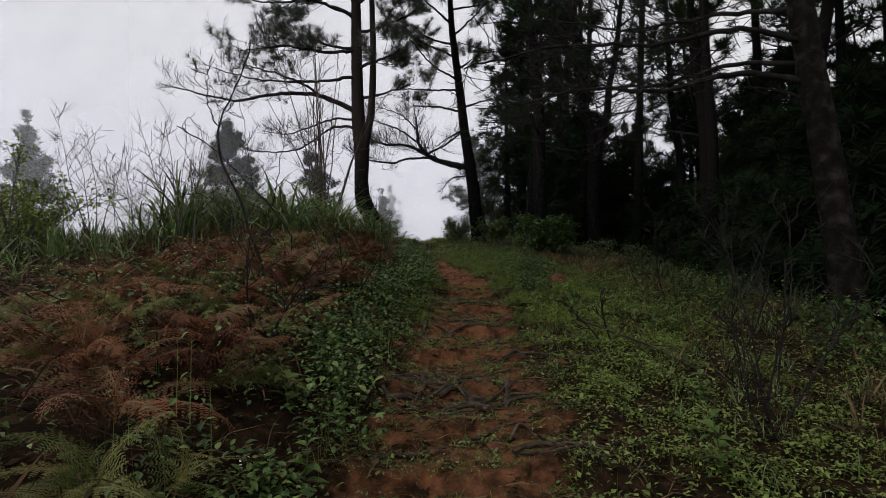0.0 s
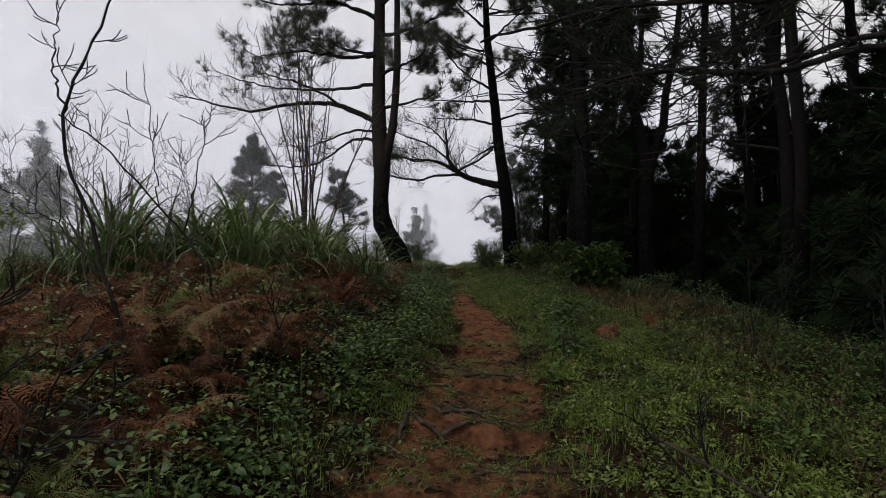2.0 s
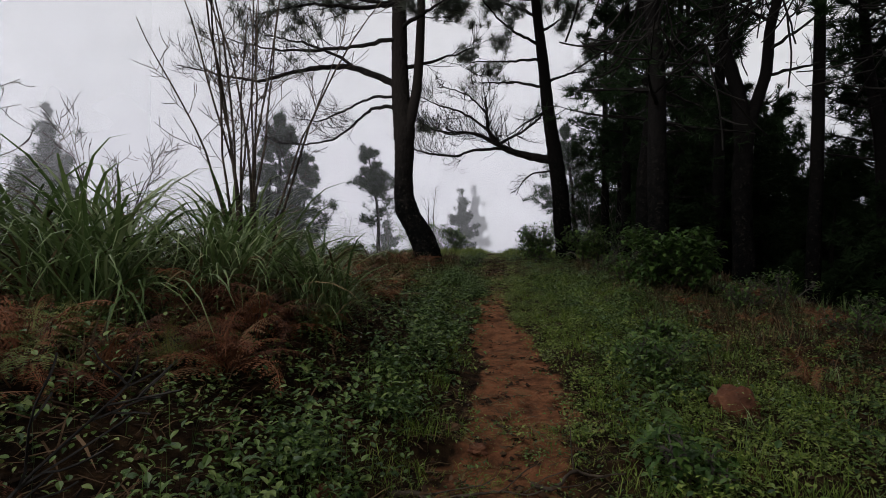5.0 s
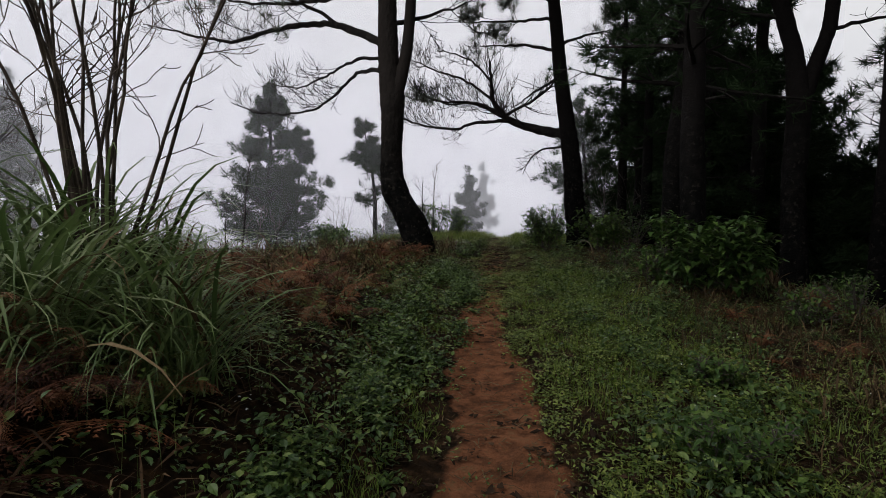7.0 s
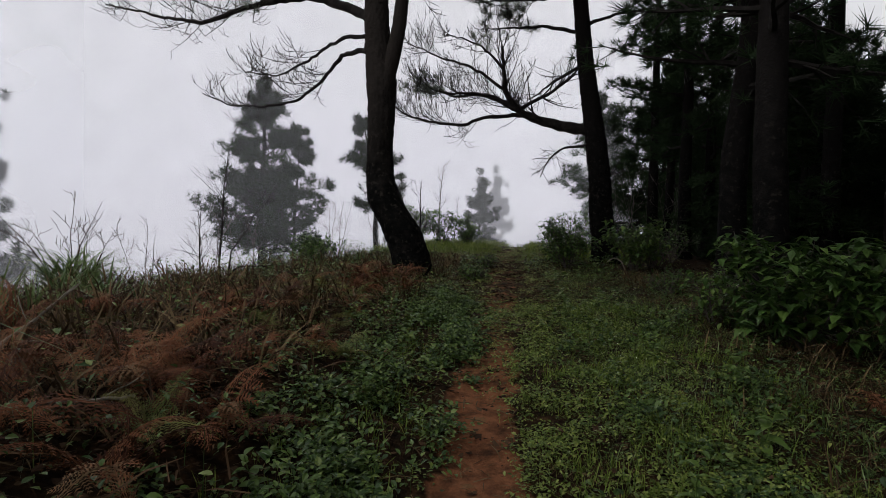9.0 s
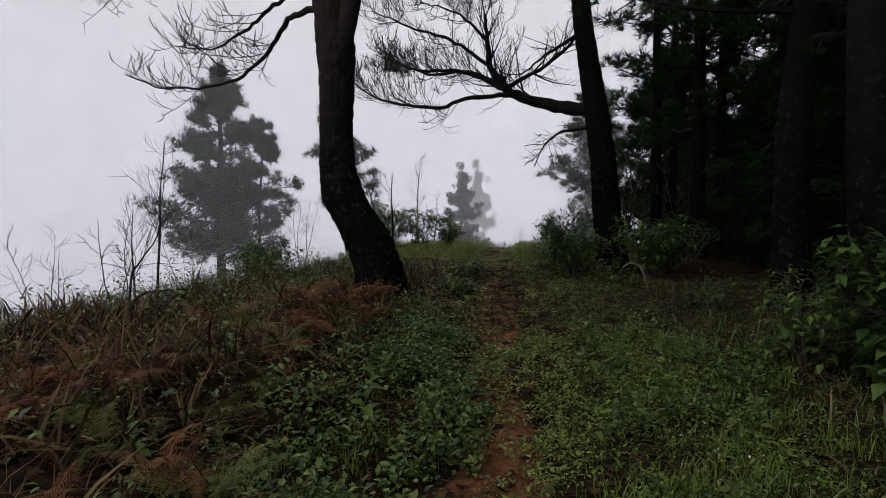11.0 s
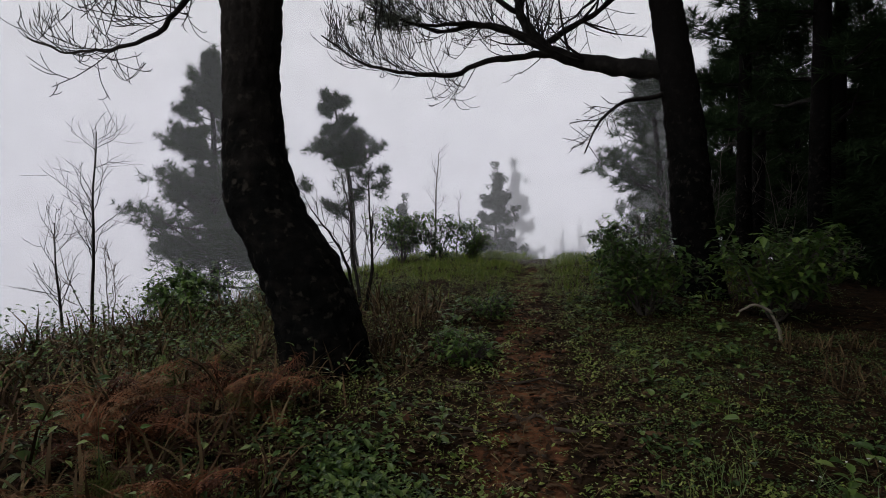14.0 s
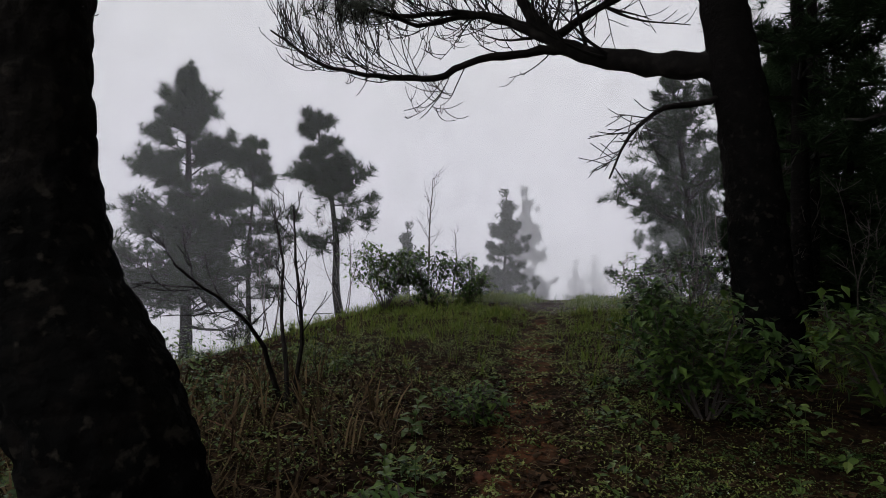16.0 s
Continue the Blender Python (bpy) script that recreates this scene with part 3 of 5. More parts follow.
for k, (z, a, l) in enumerate(((4.0, 0.5, 1.6), (4.8, -0.6, 2.0), (5.4, 2.7, 2.5), (5.8, 0.3, 2.1), (6.2, 3.5, 2.9), (6.5, -0.9, 2.2), (6.9, 2.3, 2.6), (7.3, 0.9, 2.2), (7.7, 3.1, 2.8), (8.2, 4.3, 2.0), (8.6, 0.2, 2.1), (9.1, 2.0, 1.9), (9.6, 5.2, 1.6), (10.1, 3.4, 1.4))):
    i = int(np.argmin(np.abs(a_c[:, 2] - z)))
    w = wander(a_c[i], (math.cos(a), math.sin(a), 0.3), l, 5, 0.1, 0.03, np.random.default_rng(300 + k))
    limb_part(tree_a, "limb", w, 0.045, 0.01, 320 + k, 9, 1.0, 2, tufts_a, 0.0 if z < 4.5 else 0.95, TUFT_NEAR)
tree_a.scale = (1.12, 1.12, 1.12)
tagged(part("needles", foliage(tufts_a, TUFT_NEAR, RNG, 1.4, twice=True).mesh("needles", M_NEEDLE_HAZE), None, tree_a, "sparse grey-green needle tufts, lightened for mist haze"), kind="stuff")

# the straight pine with the arching limb over the trail
BX, BY = 1.28, 20.2
BZ = on(BX, BY)
tree_b = thing("pine_tree", BX, BY, BZ, "dark mature pine with one long arching limb over the trail", "tree")
b_pts = np.array([(0.05, 0, -0.2), (0.03, 0, 0.3), (-0.07, 0, 1.0), (-0.13, 0, 1.85), (-0.24, 0, 2.6), (-0.35, 0, 3.3), (-0.5, 0, 4.2), (-0.62, 0, 5.3), (-0.95, 0, 7.8), (-1.05, 0, 9.5), (-1.1, 0.1, 12.0)])
me, bc, br = trunk_mesh("trunk", b_pts, [0.30, 0.265, 0.245, 0.23, 0.215, 0.195, 0.175, 0.155, 0.12, 0.085, 0.02], M_CHAR_SHADE, 32, 0.06, 0.10, 0.2)
part("trunk", me, None, tree_b, "near-black plated bark")
tufts_b = []
limb_part(tree_b, "limb", [(-0.28, 0, 2.75), (-0.8, 0.15, 2.87), (-1.45, 0.3, 3.05), (-1.88, 0.3, 3.25), (-2.2, 0.3, 3.65), (-2.25, 0.3, 4.15), (-2.3, 0.3, 4.7)], 0.135, 0.03, 41, 24, 1.2, 2, tufts_b, 0.0, TUFT_NEAR, "thick arching limb", 0.07)
limb_part(tree_b, "limb", [(-1.8, 0.3, 3.2), (-2.4, 0.3, 3.55), (-2.9, 0.3, 3.7), (-3.5, 0.2, 3.65), (-4.1, 0.2, 3.85)], 0.05, 0.012, 42, 22, 1.0, 2, tufts_b, 0.0, TUFT_NEAR, "", 0.08)
limb_part(tree_b, "limb", [(-1.75, 0.3, 3.18), (-2.59, 0.2, 3.13), (-3.1, 0.2, 2.95), (-3.96, 0.1, 3.03), (-4.5, 0.05, 3.2), (-5.0, 0.0, 3.6)], 0.050, 0.010, 43, 28, 1.05, 2, tufts_b, 0.0, TUFT_NEAR, "", 0.08)
limb_part(tree_b, "limb", [(-2.05, 0.3, 3.42), (-2.7, 0.4, 3.72), (-3.34, 0.45, 3.62), (-3.9, 0.45, 3.85), (-4.48, 0.4, 4.1)], 0.040, 0.010, 46, 20, 0.95, 2, tufts_b, 0.0, TUFT_NEAR, "", 0.07)
limb_part(tree_b, "limb", [(-2.2, 0.3, 3.75), (-2.9, 0.1, 4.2), (-3.6, 0.0, 4.4), (-4.4, -0.1, 4.75)], 0.038, 0.010, 47, 18, 1.0, 2, tufts_b, 0.0, TUFT_NEAR, "", 0.07)
limb_part(tree_b, "limb", [(-2.25, 0.3, 4.2), (-2.8, 0.4, 4.8), (-3.6, 0.5, 5.1)], 0.032, 0.010, 48, 14, 0.9, 2, tufts_b, 0.0, TUFT_NEAR, "", 0.06)
limb_part(tree_b, "limb", [(-1.9, 0.3, 3.3), (-1.2, 0.2, 3.62), (-0.72, 0.1, 3.95), (-0.5, 0.0, 4.3)], 0.045, 0.02, 49, 16, 0.8, 1, tufts_b, 0.0, TUFT_NEAR, "", 0.03)
limb_part(tree_b, "limb", [(-0.30, 0, 2.55), (-0.55, -0.1, 2.35), (-0.8, -0.2, 2.45), (-1.15, -0.3, 2.2), (-1.35, -0.3, 1.75)], 0.035, 0.008, 44, 14, 0.55, 1, tufts_b, 0.0, TUFT_NEAR, "", -0.03)
limb_part(tree_b, "limb", [(-0.45, 0, 4.2), (-0.9, 0.1, 4.0), (-1.3, 0.2, 3.75), (-1.7, 0.3, 3.5)], 0.04, 0.010, 45, 12, 0.8, 1, tufts_b, 0.0, TUFT_NEAR)
for k, (z, a, l) in enumerate(((4.8, 3.0, 2.2), (5.0, 0.3, 1.6), (5.6, 2.6, 2.6), (6.0, 3.7, 2.7), (6.4, 0.9, 1.7), (6.8, 3.1, 2.7), (7.3, 2.4, 2.5), (7.6, 5.6, 1.8), (8.1, 3.6, 2.4), (8.6, 0.4, 1.9), (9.1, 2.8, 2.3), (9.7, 4.6, 1.8), (10.3, 1.3, 1.6), (10.9, 3.3, 1.4))):
    i = int(np.argmin(np.abs(bc[:, 2] - z)))
    w = wander(bc[i], (math.cos(a), math.sin(a), 0.3), l, 5, 0.1, 0.03, np.random.default_rng(500 + k))
    limb_part(tree_b, "limb", w, 0.045, 0.01, 520 + k, 9, 1.0, 2, tufts_b, 0.12 if z < 5.5 else 0.85, TUFT_NEAR)
tufts_b += [(np.array((-4.05 + 0.2 * RNG.normal(), 0.2 + 0.15 * RNG.normal(), 3.85 + 0.1 * RNG.normal())), np.array((-1.0, 0, 0.3)) + 0.5 * RNG.normal(size=3)) for _ in range(16)]
part("needles", foliage(tufts_b, TUFT_NEAR, RNG, 1.4, twice=True).mesh("needles", M_NEEDLE_HAZE), None, tree_b, "drooping needle tufts, lightened for mist haze")

# spreading upper crowns out of view, added to both trees to shade the ground
for tree, top, low, high_, seed in ((tree_a, a_c[-1], 8.2, 11.4, 801), (tree_b, bc[-1], 9.6, 12.8, 802)):
    r = np.random.default_rng(seed)
    sh, tips = Shape(), []
    sh.tube([top - np.array([0, 0, 2.4]), top, top + np.array([0.1, 0, 1.4])], [0.08, 0.05, 0.015], 8, cap=False)
    for k in range(26):
        z = low + (high_ - low) * k / 25
        a = 2.4 * k
        base = np.array([top[0], top[1], z])
        limb = wander(base, (math.cos(a), math.sin(a), 0.15), (3.6 - 0.07 * k) * r.uniform(0.8, 1.1), 7, 0.09, 0.02, r)
        sh.tube(limb, np.linspace(0.04, 0.008, 8), 5, cap=False)
        twigs(sh, limb, 0.02, r, 9, 1.1, 1, tips, 3, seg=3)
        tips += [(p, limb[-1] - limb[0]) for p in limb[3:]]
    tagged(part("branchwork", sh.mesh("branchwork", M_LIMB), None, tree), kind="stuff")
    tagged(part("crown", foliage(tips, TUFT_FAR, r, 1.5, twice=True).mesh("crown", M_NEEDLE), None, tree), kind="stuff")

# the dark wood along the trail's other side
W_LABEL = "tall dark pine with dense drooping foliage in the shaded wood"
wood = [
    pine("pine_tree", 2.75, 14.9, W_LABEL, 61, 12, 0.20, 0.27, 1.9, 9, 4, TUFT_MID, lean=(-0.7, 0), bark=M_CHAR_SHADE, size=1.05, group="pines of the wood"),
    pine("pine_tree", 4.9, 18.6, W_LABEL, 62, 11, 0.17, 0.30, 1.6, 7, 3, TUFT_MID, lean=(-0.2, 0.3), bark=M_CHAR_SHADE, size=1.2, group="pines of the wood"),
    pine("pine_tree", 8.8, 18.4, W_LABEL, 63, 12, 0.20, 0.08, 2.2, 9, 4, TUFT_MID, bark=M_CHAR_SHADE, size=1.35, group="pines of the wood"),
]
dense = pine("pine_tree", 6.6, 23.4, W_LABEL, 64, 6.6, 0.15, 0.03, 1.9, 12, 6, TUFT_FAR, bark=M_CHAR_SHADE, size=0.95, group="pines of the wood", joined=True, top=0.55, twig=7)
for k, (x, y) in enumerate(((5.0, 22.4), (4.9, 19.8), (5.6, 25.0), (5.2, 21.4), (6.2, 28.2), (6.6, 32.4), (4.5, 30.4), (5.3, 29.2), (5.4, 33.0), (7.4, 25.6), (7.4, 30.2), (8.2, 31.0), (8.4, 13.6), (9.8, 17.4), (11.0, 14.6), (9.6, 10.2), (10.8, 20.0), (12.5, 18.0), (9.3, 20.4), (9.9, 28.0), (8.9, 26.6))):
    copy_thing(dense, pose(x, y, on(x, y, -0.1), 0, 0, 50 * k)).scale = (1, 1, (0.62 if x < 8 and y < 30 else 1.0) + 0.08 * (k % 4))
high = pine("pine_tree", 3.2, 21.8, W_LABEL, 66, 11, 0.16, 0.26, 1.5, 12, 4, TUFT_MID, bark=M_CHAR_SHADE, size=1.2, group="pines of the wood", joined=True, top=0.6, twig=7)
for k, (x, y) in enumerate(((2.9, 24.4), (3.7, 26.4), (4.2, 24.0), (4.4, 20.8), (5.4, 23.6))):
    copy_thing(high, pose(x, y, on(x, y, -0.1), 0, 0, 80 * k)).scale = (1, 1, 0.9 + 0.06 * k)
sparse = pine("pine_tree", 6.4, 13.2, "tall thin pine with broken limbs in the shaded wood", 65, 12, 0.17, 0.30, 1.9, 9, 3, TUFT_MID, lean=(-0.6, 0.2), bark=M_CHAR_SHADE, size=1.2, group="pines of the wood", dead_from=0.45, twig=6)
SPARSE_AT = ((7.4, 16.8), (8.8, 12.0), (7.0, 10.4), (9.6, 15.4), (9.6, 20.4), (11.8, 11.8), (7.8, 7.0), (10.6, 6.0))
for k, (x, y) in enumerate(SPARSE_AT):
    copy_thing(sparse, pose(x, y, on(x, y, -0.1), 0, 0, 67 * k)).scale = (1, 1, 0.9 + 0.06 * (k % 4))
WOOD_AT = ((2.78, 16.4), (6.8, -1.5), (5.2, -5.0), (10.0, -3.0), (3.2, -9.0), (12.5, 1.0), (-4.0, -7.0), (-1.0, -12.0))
r = np.random.default_rng(77)
for k, (x, y) in enumerate(WOOD_AT):
    c = copy_thing(wood[k % 3], pose(x, y, on(x, y, -0.1), 0, 0, r.uniform(0, 360)))
    s = r.uniform(0.85, 1.12)
    c.scale = (s, s, s)

# the forked pine at the wood's edge
FX, FY = 4.3, 15.5
tree_f = thing("pine_tree", FX, FY, on(FX, FY), "dark pine forking into two steep stems at the wood's edge", "tree", "pines of the wood")
me, fc, fr = trunk_mesh("trunk", [(0.05, 0, -0.3), (0, 0, 0.5), (-0.05, 0, 1.6), (-0.02, 0, 2.8), (-0.12, 0, 3.6), (-0.42, 0, 4.6), (-0.55, 0.1, 6.5), (-0.6, 0.1, 9.0), (-0.5, 0.1, 11.0)], [0.23, 0.19, 0.17, 0.17, 0.13, 0.115, 0.095, 0.06, 0.02], M_CHAR_SHADE, 24, 0.08, 0.10, 0.2)
part("trunk", me, None, tree_f, "near-black plated bark")
me, gc, gr = trunk_mesh("second_stem", [(-0.03, 0, 2.6), (0.14, 0, 3.3), (0.36, 0, 4.0), (0.40, 0, 4.8), (0.62, 0.1, 5.6), (0.8, 0.1, 7.5), (0.9, 0.1, 9.5)], [0.12, 0.115, 0.10, 0.09, 0.08, 0.06, 0.02], M_CHAR_SHADE, 20, 0.08, 0.10)
part("second_stem", me, None, tree_f)
tufts_f = []
for k in range(26):
    line_ = fc if k % 2 else gc
    z = 3.9 + 0.26 * k
    i = int(np.argmin(np.abs(line_[:, 2] - z)))
    a = 2.4 * k + 0.4
    w = wander(line_[i], (math.cos(a), math.sin(a), 0.25), 1.7 + 0.3 * math.sin(k * 1.7), 5, 0.11, 0.03, np.random.default_rng(900 + k))
    limb_part(tree_f, "limb", w, 0.035, 0.008, 930 + k, 7, 0.8, 1, tufts_f, 1.0 if z > 4.4 else 0.35, TUFT_MID)
tagged(part("needles", foliage(tufts_f, TUFT_MID, np.random.default_rng(960), 1.35, twice=True).mesh("needles", M_NEEDLE), None, tree_f), kind="stuff")

# tall bare-stemmed pines, added so their unseen high crowns shade the wood
tall = pine("pine_tree", 7.0, 8.2, "tall bare-stemmed pine added with an unseen crown to shade the wood", 68, 16, 0.13, 0.62, 4.2, 9, 6, TUFT_FAR, bark=M_CHAR_SHADE, size=2.2, lean=(0.9, 0.3), group="tall pines of the wood", joined=True, top=0.6, twig=7, fluffy=True)
for k, (x, y) in enumerate(((5.4, 3.6), (5.7, 11.6), (8.0, 13.4), (9.2, 4.6), (10.4, 9.4), (5.5, 15.8), (8.6, 17.6), (11.4, 13.6), (7.6, 0.5), (4.9, 19.6))):
    c = copy_thing(tall, pose(x, y, on(x, y, -0.1), 0, 0, 73 * k))
    c.scale = (1, 1, 1.0 + 0.05 * (k % 4))

# young pines crowding under the tall ones
young = pine("young_pine", 6.4, 9.6, "dark bushy young pine in the shade of the wood", 67, 3.8, 0.07, 0.02, 1.7, 9, 5, TUFT_FAR, size=1.1, group="young pines of the wood", joined=True, top=0.6)
for k in range(48):
    x, y = 5.6 + 1.55 * (k % 7) + r.uniform(-0.6, 0.6), 5.0 + 3.6 * (k // 7) + r.uniform(-1.3, 1.3)
    if x < 5.2 + 0.1 * y * (y < 12):
        x += 1.2
    if k >= 40:
        x, y = 6.2 + 1.3 * (k - 40), 29.0 + 0.6 * (k % 3)
    if 4.0 < x < 8.2 and 13.0 < y < 22.5:
        x += 3.5
    c = copy_thing(young, pose(x, y, on(x, y, -0.1), 0, 0, r.uniform(0, 360)))
    s = r.uniform(0.7, 1.2)
    c.scale = (s, s, s)

for k, (x, y) in enumerate(((5.7, 22.6), (6.7, 21.2), (7.7, 24.2), (8.5, 22.6), (6.8, 25.8), (9.4, 26.2), (7.6, 20.0), (10.2, 24.4), (7.2, 18.4), (7.5, 16.6), (8.4, 20.8))):
    copy_thing(young, pose(x, y, on(x, y, -0.1), 0, 0, 47 * k)).scale = (0.9, 0.9, 0.78 + 0.06 * (k % 3))

# the near pine at the wood's edge, with its dead limbs reaching over the trail
EX, EY = 4.55, 6.2
tree_e = thing("pine_tree", EX, EY, on(EX, EY), "old pine with flaking bark and long dead limbs", "tree")
me, ec, er = trunk_mesh("trunk", [(0.08, 0, -0.3), (0.0, 0, 0.6), (-0.18, 0, 1.8), (-0.4, 0, 3.0), (-0.65, 0, 4.6), (-0.9, 0.1, 7.5), (-1.0, 0.1, 11)], [0.22, 0.17, 0.155, 0.145, 0.13, 0.10, 0.03], M_BARK, 40, 0.05, 0.12, 0.2)
part("trunk", me, None, tree_e, "flaking brown-black bark")
tufts_e = []
limb_part(tree_e, "limb", [(-0.38, 0, 2.75), (-1.1, 0.2, 2.95), (-1.9, 0.3, 2.72), (-2.8, 0.5, 2.85), (-3.6, 0.6, 2.65)], 0.042, 0.010, 71, 20, 1.4, 2, tufts_e, 0.0, TUFT_NEAR, "crooked dead limb", 0.0)
limb_part(tree_e, "limb", [(-0.45, 0, 3.2), (-1.2, -0.2, 3.3), (-2.2, -0.2, 3.1), (-3.3, 0.1, 3.2), (-4.3, 0.3, 3.0)], 0.036, 0.009, 72, 20, 1.4, 2, tufts_e, 0.0, TUFT_NEAR, "crooked dead limb", 0.0)
limb_part(tree_e, "limb", [(-0.40, 0, 2.95), (-1.0, 0.5, 3.15), (-1.8, 0.9, 2.95), (-2.6, 1.3, 3.1), (-3.4, 1.7, 2.95)], 0.032, 0.008, 74, 18, 1.3, 2, tufts_e, 0.0, TUFT_NEAR, "crooked dead limb", 0.0)
limb_part(tree_e, "limb", [(-0.5, 0, 3.6), (-1.0, 0.9, 3.9), (-1.9, 1.7, 4.0), (-3.2, 2.2, 4.4)], 0.034, 0.009, 73, 18, 1.4, 2, tufts_e, 0.05, TUFT_NEAR)
for k, (z, a, l) in enumerate(((3.4, 1.2, 2.0), (4.2, 2.3, 2.6), (4.6, 0.2, 2.4), (5.2, 3.4, 2.6), (5.8, 1.6, 2.6), (6.4, 4.4, 2.2), (7.0, 2.8, 2.3), (7.8, 0.6, 2.0), (8.6, 3.6, 2.0), (9.5, 1.8, 1.6))):
    i = int(np.argmin(np.abs(ec[:, 2] - z)))
    w = wander(ec[i], (math.cos(a), math.sin(a), 0.25), l, 5, 0.1, 0.02, np.random.default_rng(700 + k))
    limb_part(tree_e, "limb", w, 0.045, 0.01, 720 + k, 9, 1.0, 2, tufts_e, 0.55, TUFT_NEAR)
part("needles", foliage(tufts_e, TUFT_NEAR, RNG, 1.1, twice=True).mesh("needles", M_NEEDLE), None, tree_e)

# a leaning, forked pine deeper in the wood
pine("pine_tree", 11.6, 23.5, "leaning forked pine with thin bare limbs", 81, 12, 0.2, 0.3, 2.4, 10, 4, TUFT_MID, lean=(-1.6, 0), bark=M_CHAR_SHADE, size=1.1, dead_from=0.55, twig=5)

# pines out in the mist
F_LABEL = "young pine with soft grey-green foliage standing in mist"
pine("pine_tree", -10.6, 26.9, F_LABEL, 91, 7.9 - on(-10.6, 26.9), 0.17, 0.10, 2.5, 17, 6, TUFT_MID, size=1.1, group="pines in the mist", top=0.25, twig=8, fluffy=True)
pine("pine_tree", -10.8, 30.0, F_LABEL, 92, 7.4, 0.10, 0.34, 1.5, 11, 4, TUFT_MID, size=1.0, group="pines in the mist", top=0.7, twig=8, fluffy=True)
pine("pine_tree", -5.75, 26.0, "slender pine with a small tufted crown standing in mist", 93, 6.1 - on(-5.75, 26.0), 0.10, 0.50, 1.1, 7, 4, TUFT_MID, size=0.9, lean=(-0.5, 0), group="pines in the mist", top=0.8, twig=8, fluffy=True)
pine("pine_tree", 2.4, 30.5, F_LABEL, 94, 6.6, 0.14, 0.16, 2.8, 10, 5, TUFT_MID, size=1.0, lean=(-0.7, 0), group="pines in the mist", top=0.5, fluffy=True)
pine("pine_tree", 4.4, 32.0, F_LABEL, 95, 8.6, 0.16, 0.12, 2.4, 12, 5, TUFT_MID, size=1.3, group="pines in the mist", top=0.5, fluffy=True)
far_a = pine("pine_tree", -5.1, 46.0, F_LABEL, 96, 9.4, 0.15, 0.12, 2.3, 17, 5, TUFT_FAR, size=1.1, group="pines in the mist", top=0.15, twig=6, joined=True, fluffy=True)
for x, y, s, zt in ((-5.7, 60.0, 1.0, 8.4), (-10.4, 44.0, 1.0, 4.6), (-2.4, 80.0, 1.0, 2.2), (-0.2, 82.0, 1.0, 2.9), (-14.9, 19.6, 1.0, 6.4), (-17.5, 21.0, 1.0, 5.0), (3.2, 40.0, 1.0, 9.5)):
    g = on(x, y, -0.2)
    s = max(0.6, (zt - g) / 9.4)
    c = copy_thing(far_a, pose(x, y, g, 0, 0, x * 50))
    c.scale = (s * 0.9, s * 0.9, s)


# ---- mist: see-through sheets standing in for haze, and a glowing ring for the distance ----
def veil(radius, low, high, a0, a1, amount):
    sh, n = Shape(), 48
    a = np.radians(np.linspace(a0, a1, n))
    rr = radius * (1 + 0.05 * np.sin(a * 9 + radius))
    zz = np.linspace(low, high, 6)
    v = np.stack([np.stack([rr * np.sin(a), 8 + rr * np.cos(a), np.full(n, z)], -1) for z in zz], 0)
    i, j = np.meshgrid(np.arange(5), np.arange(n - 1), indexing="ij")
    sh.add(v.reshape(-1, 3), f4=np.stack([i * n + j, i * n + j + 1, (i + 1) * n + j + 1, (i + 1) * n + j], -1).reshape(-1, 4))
    tagged(part("mist", sh.mesh("mist", mist_material(amount), True), None), "see-through sheet standing in for white mist", "mist", kind="stuff")


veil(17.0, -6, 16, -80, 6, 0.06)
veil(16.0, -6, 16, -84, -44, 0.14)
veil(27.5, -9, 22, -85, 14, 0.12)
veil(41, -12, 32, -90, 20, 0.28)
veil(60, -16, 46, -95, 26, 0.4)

# glowing ring in the horizon's sky colour, added in place of hazy distance
m_far = bpy.data.materials.new("distance_glow")
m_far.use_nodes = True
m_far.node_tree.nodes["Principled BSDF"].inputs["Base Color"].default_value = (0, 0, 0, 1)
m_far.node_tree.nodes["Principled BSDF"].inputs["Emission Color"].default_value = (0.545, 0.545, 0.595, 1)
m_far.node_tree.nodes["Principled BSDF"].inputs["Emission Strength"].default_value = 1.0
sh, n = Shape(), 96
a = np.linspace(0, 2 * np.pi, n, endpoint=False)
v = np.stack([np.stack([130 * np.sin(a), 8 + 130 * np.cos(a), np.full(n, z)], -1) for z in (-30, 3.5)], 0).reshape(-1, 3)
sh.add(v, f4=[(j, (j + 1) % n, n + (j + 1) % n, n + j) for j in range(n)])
tagged(part("backdrop", sh.mesh("backdrop", m_far, True), None), "glowing ring standing in for the hazy distance", "backdrop", kind="structure")

# ---- low plants ----
LEAF = (np.array([(0, 0, 0), (-0.27, 0.36, 0.09), (0.27, 0.36, 0.09), (0, 0.45, 0.0), (0, 1, -0.12)]),
        np.array([(0, 3, 1), (0, 2, 3), (1, 3, 4), (3, 2, 4)]))
OVATE = (np.array([(0, 0, 0), (-0.24, 0.22, 0.07), (-0.29, 0.46, 0.08), (-0.17, 0.76, 0.02), (0, 1, -0.14), (0.17, 0.76, 0.02), (0.29, 0.46, 0.08), (0.24, 0.22, 0.07), (0, 0.48, 0.0)]),
         np.array([(0, 8, 1), (1, 8, 2), (2, 8, 3), (3, 8, 4), (4, 8, 5), (5, 8, 6), (6, 8, 7), (7, 8, 0)]))
STALK = (np.array([(-0.007, 0, 0), (0.007, 0, 0), (0, 1, 0)]), np.array([(0, 1, 2)]))
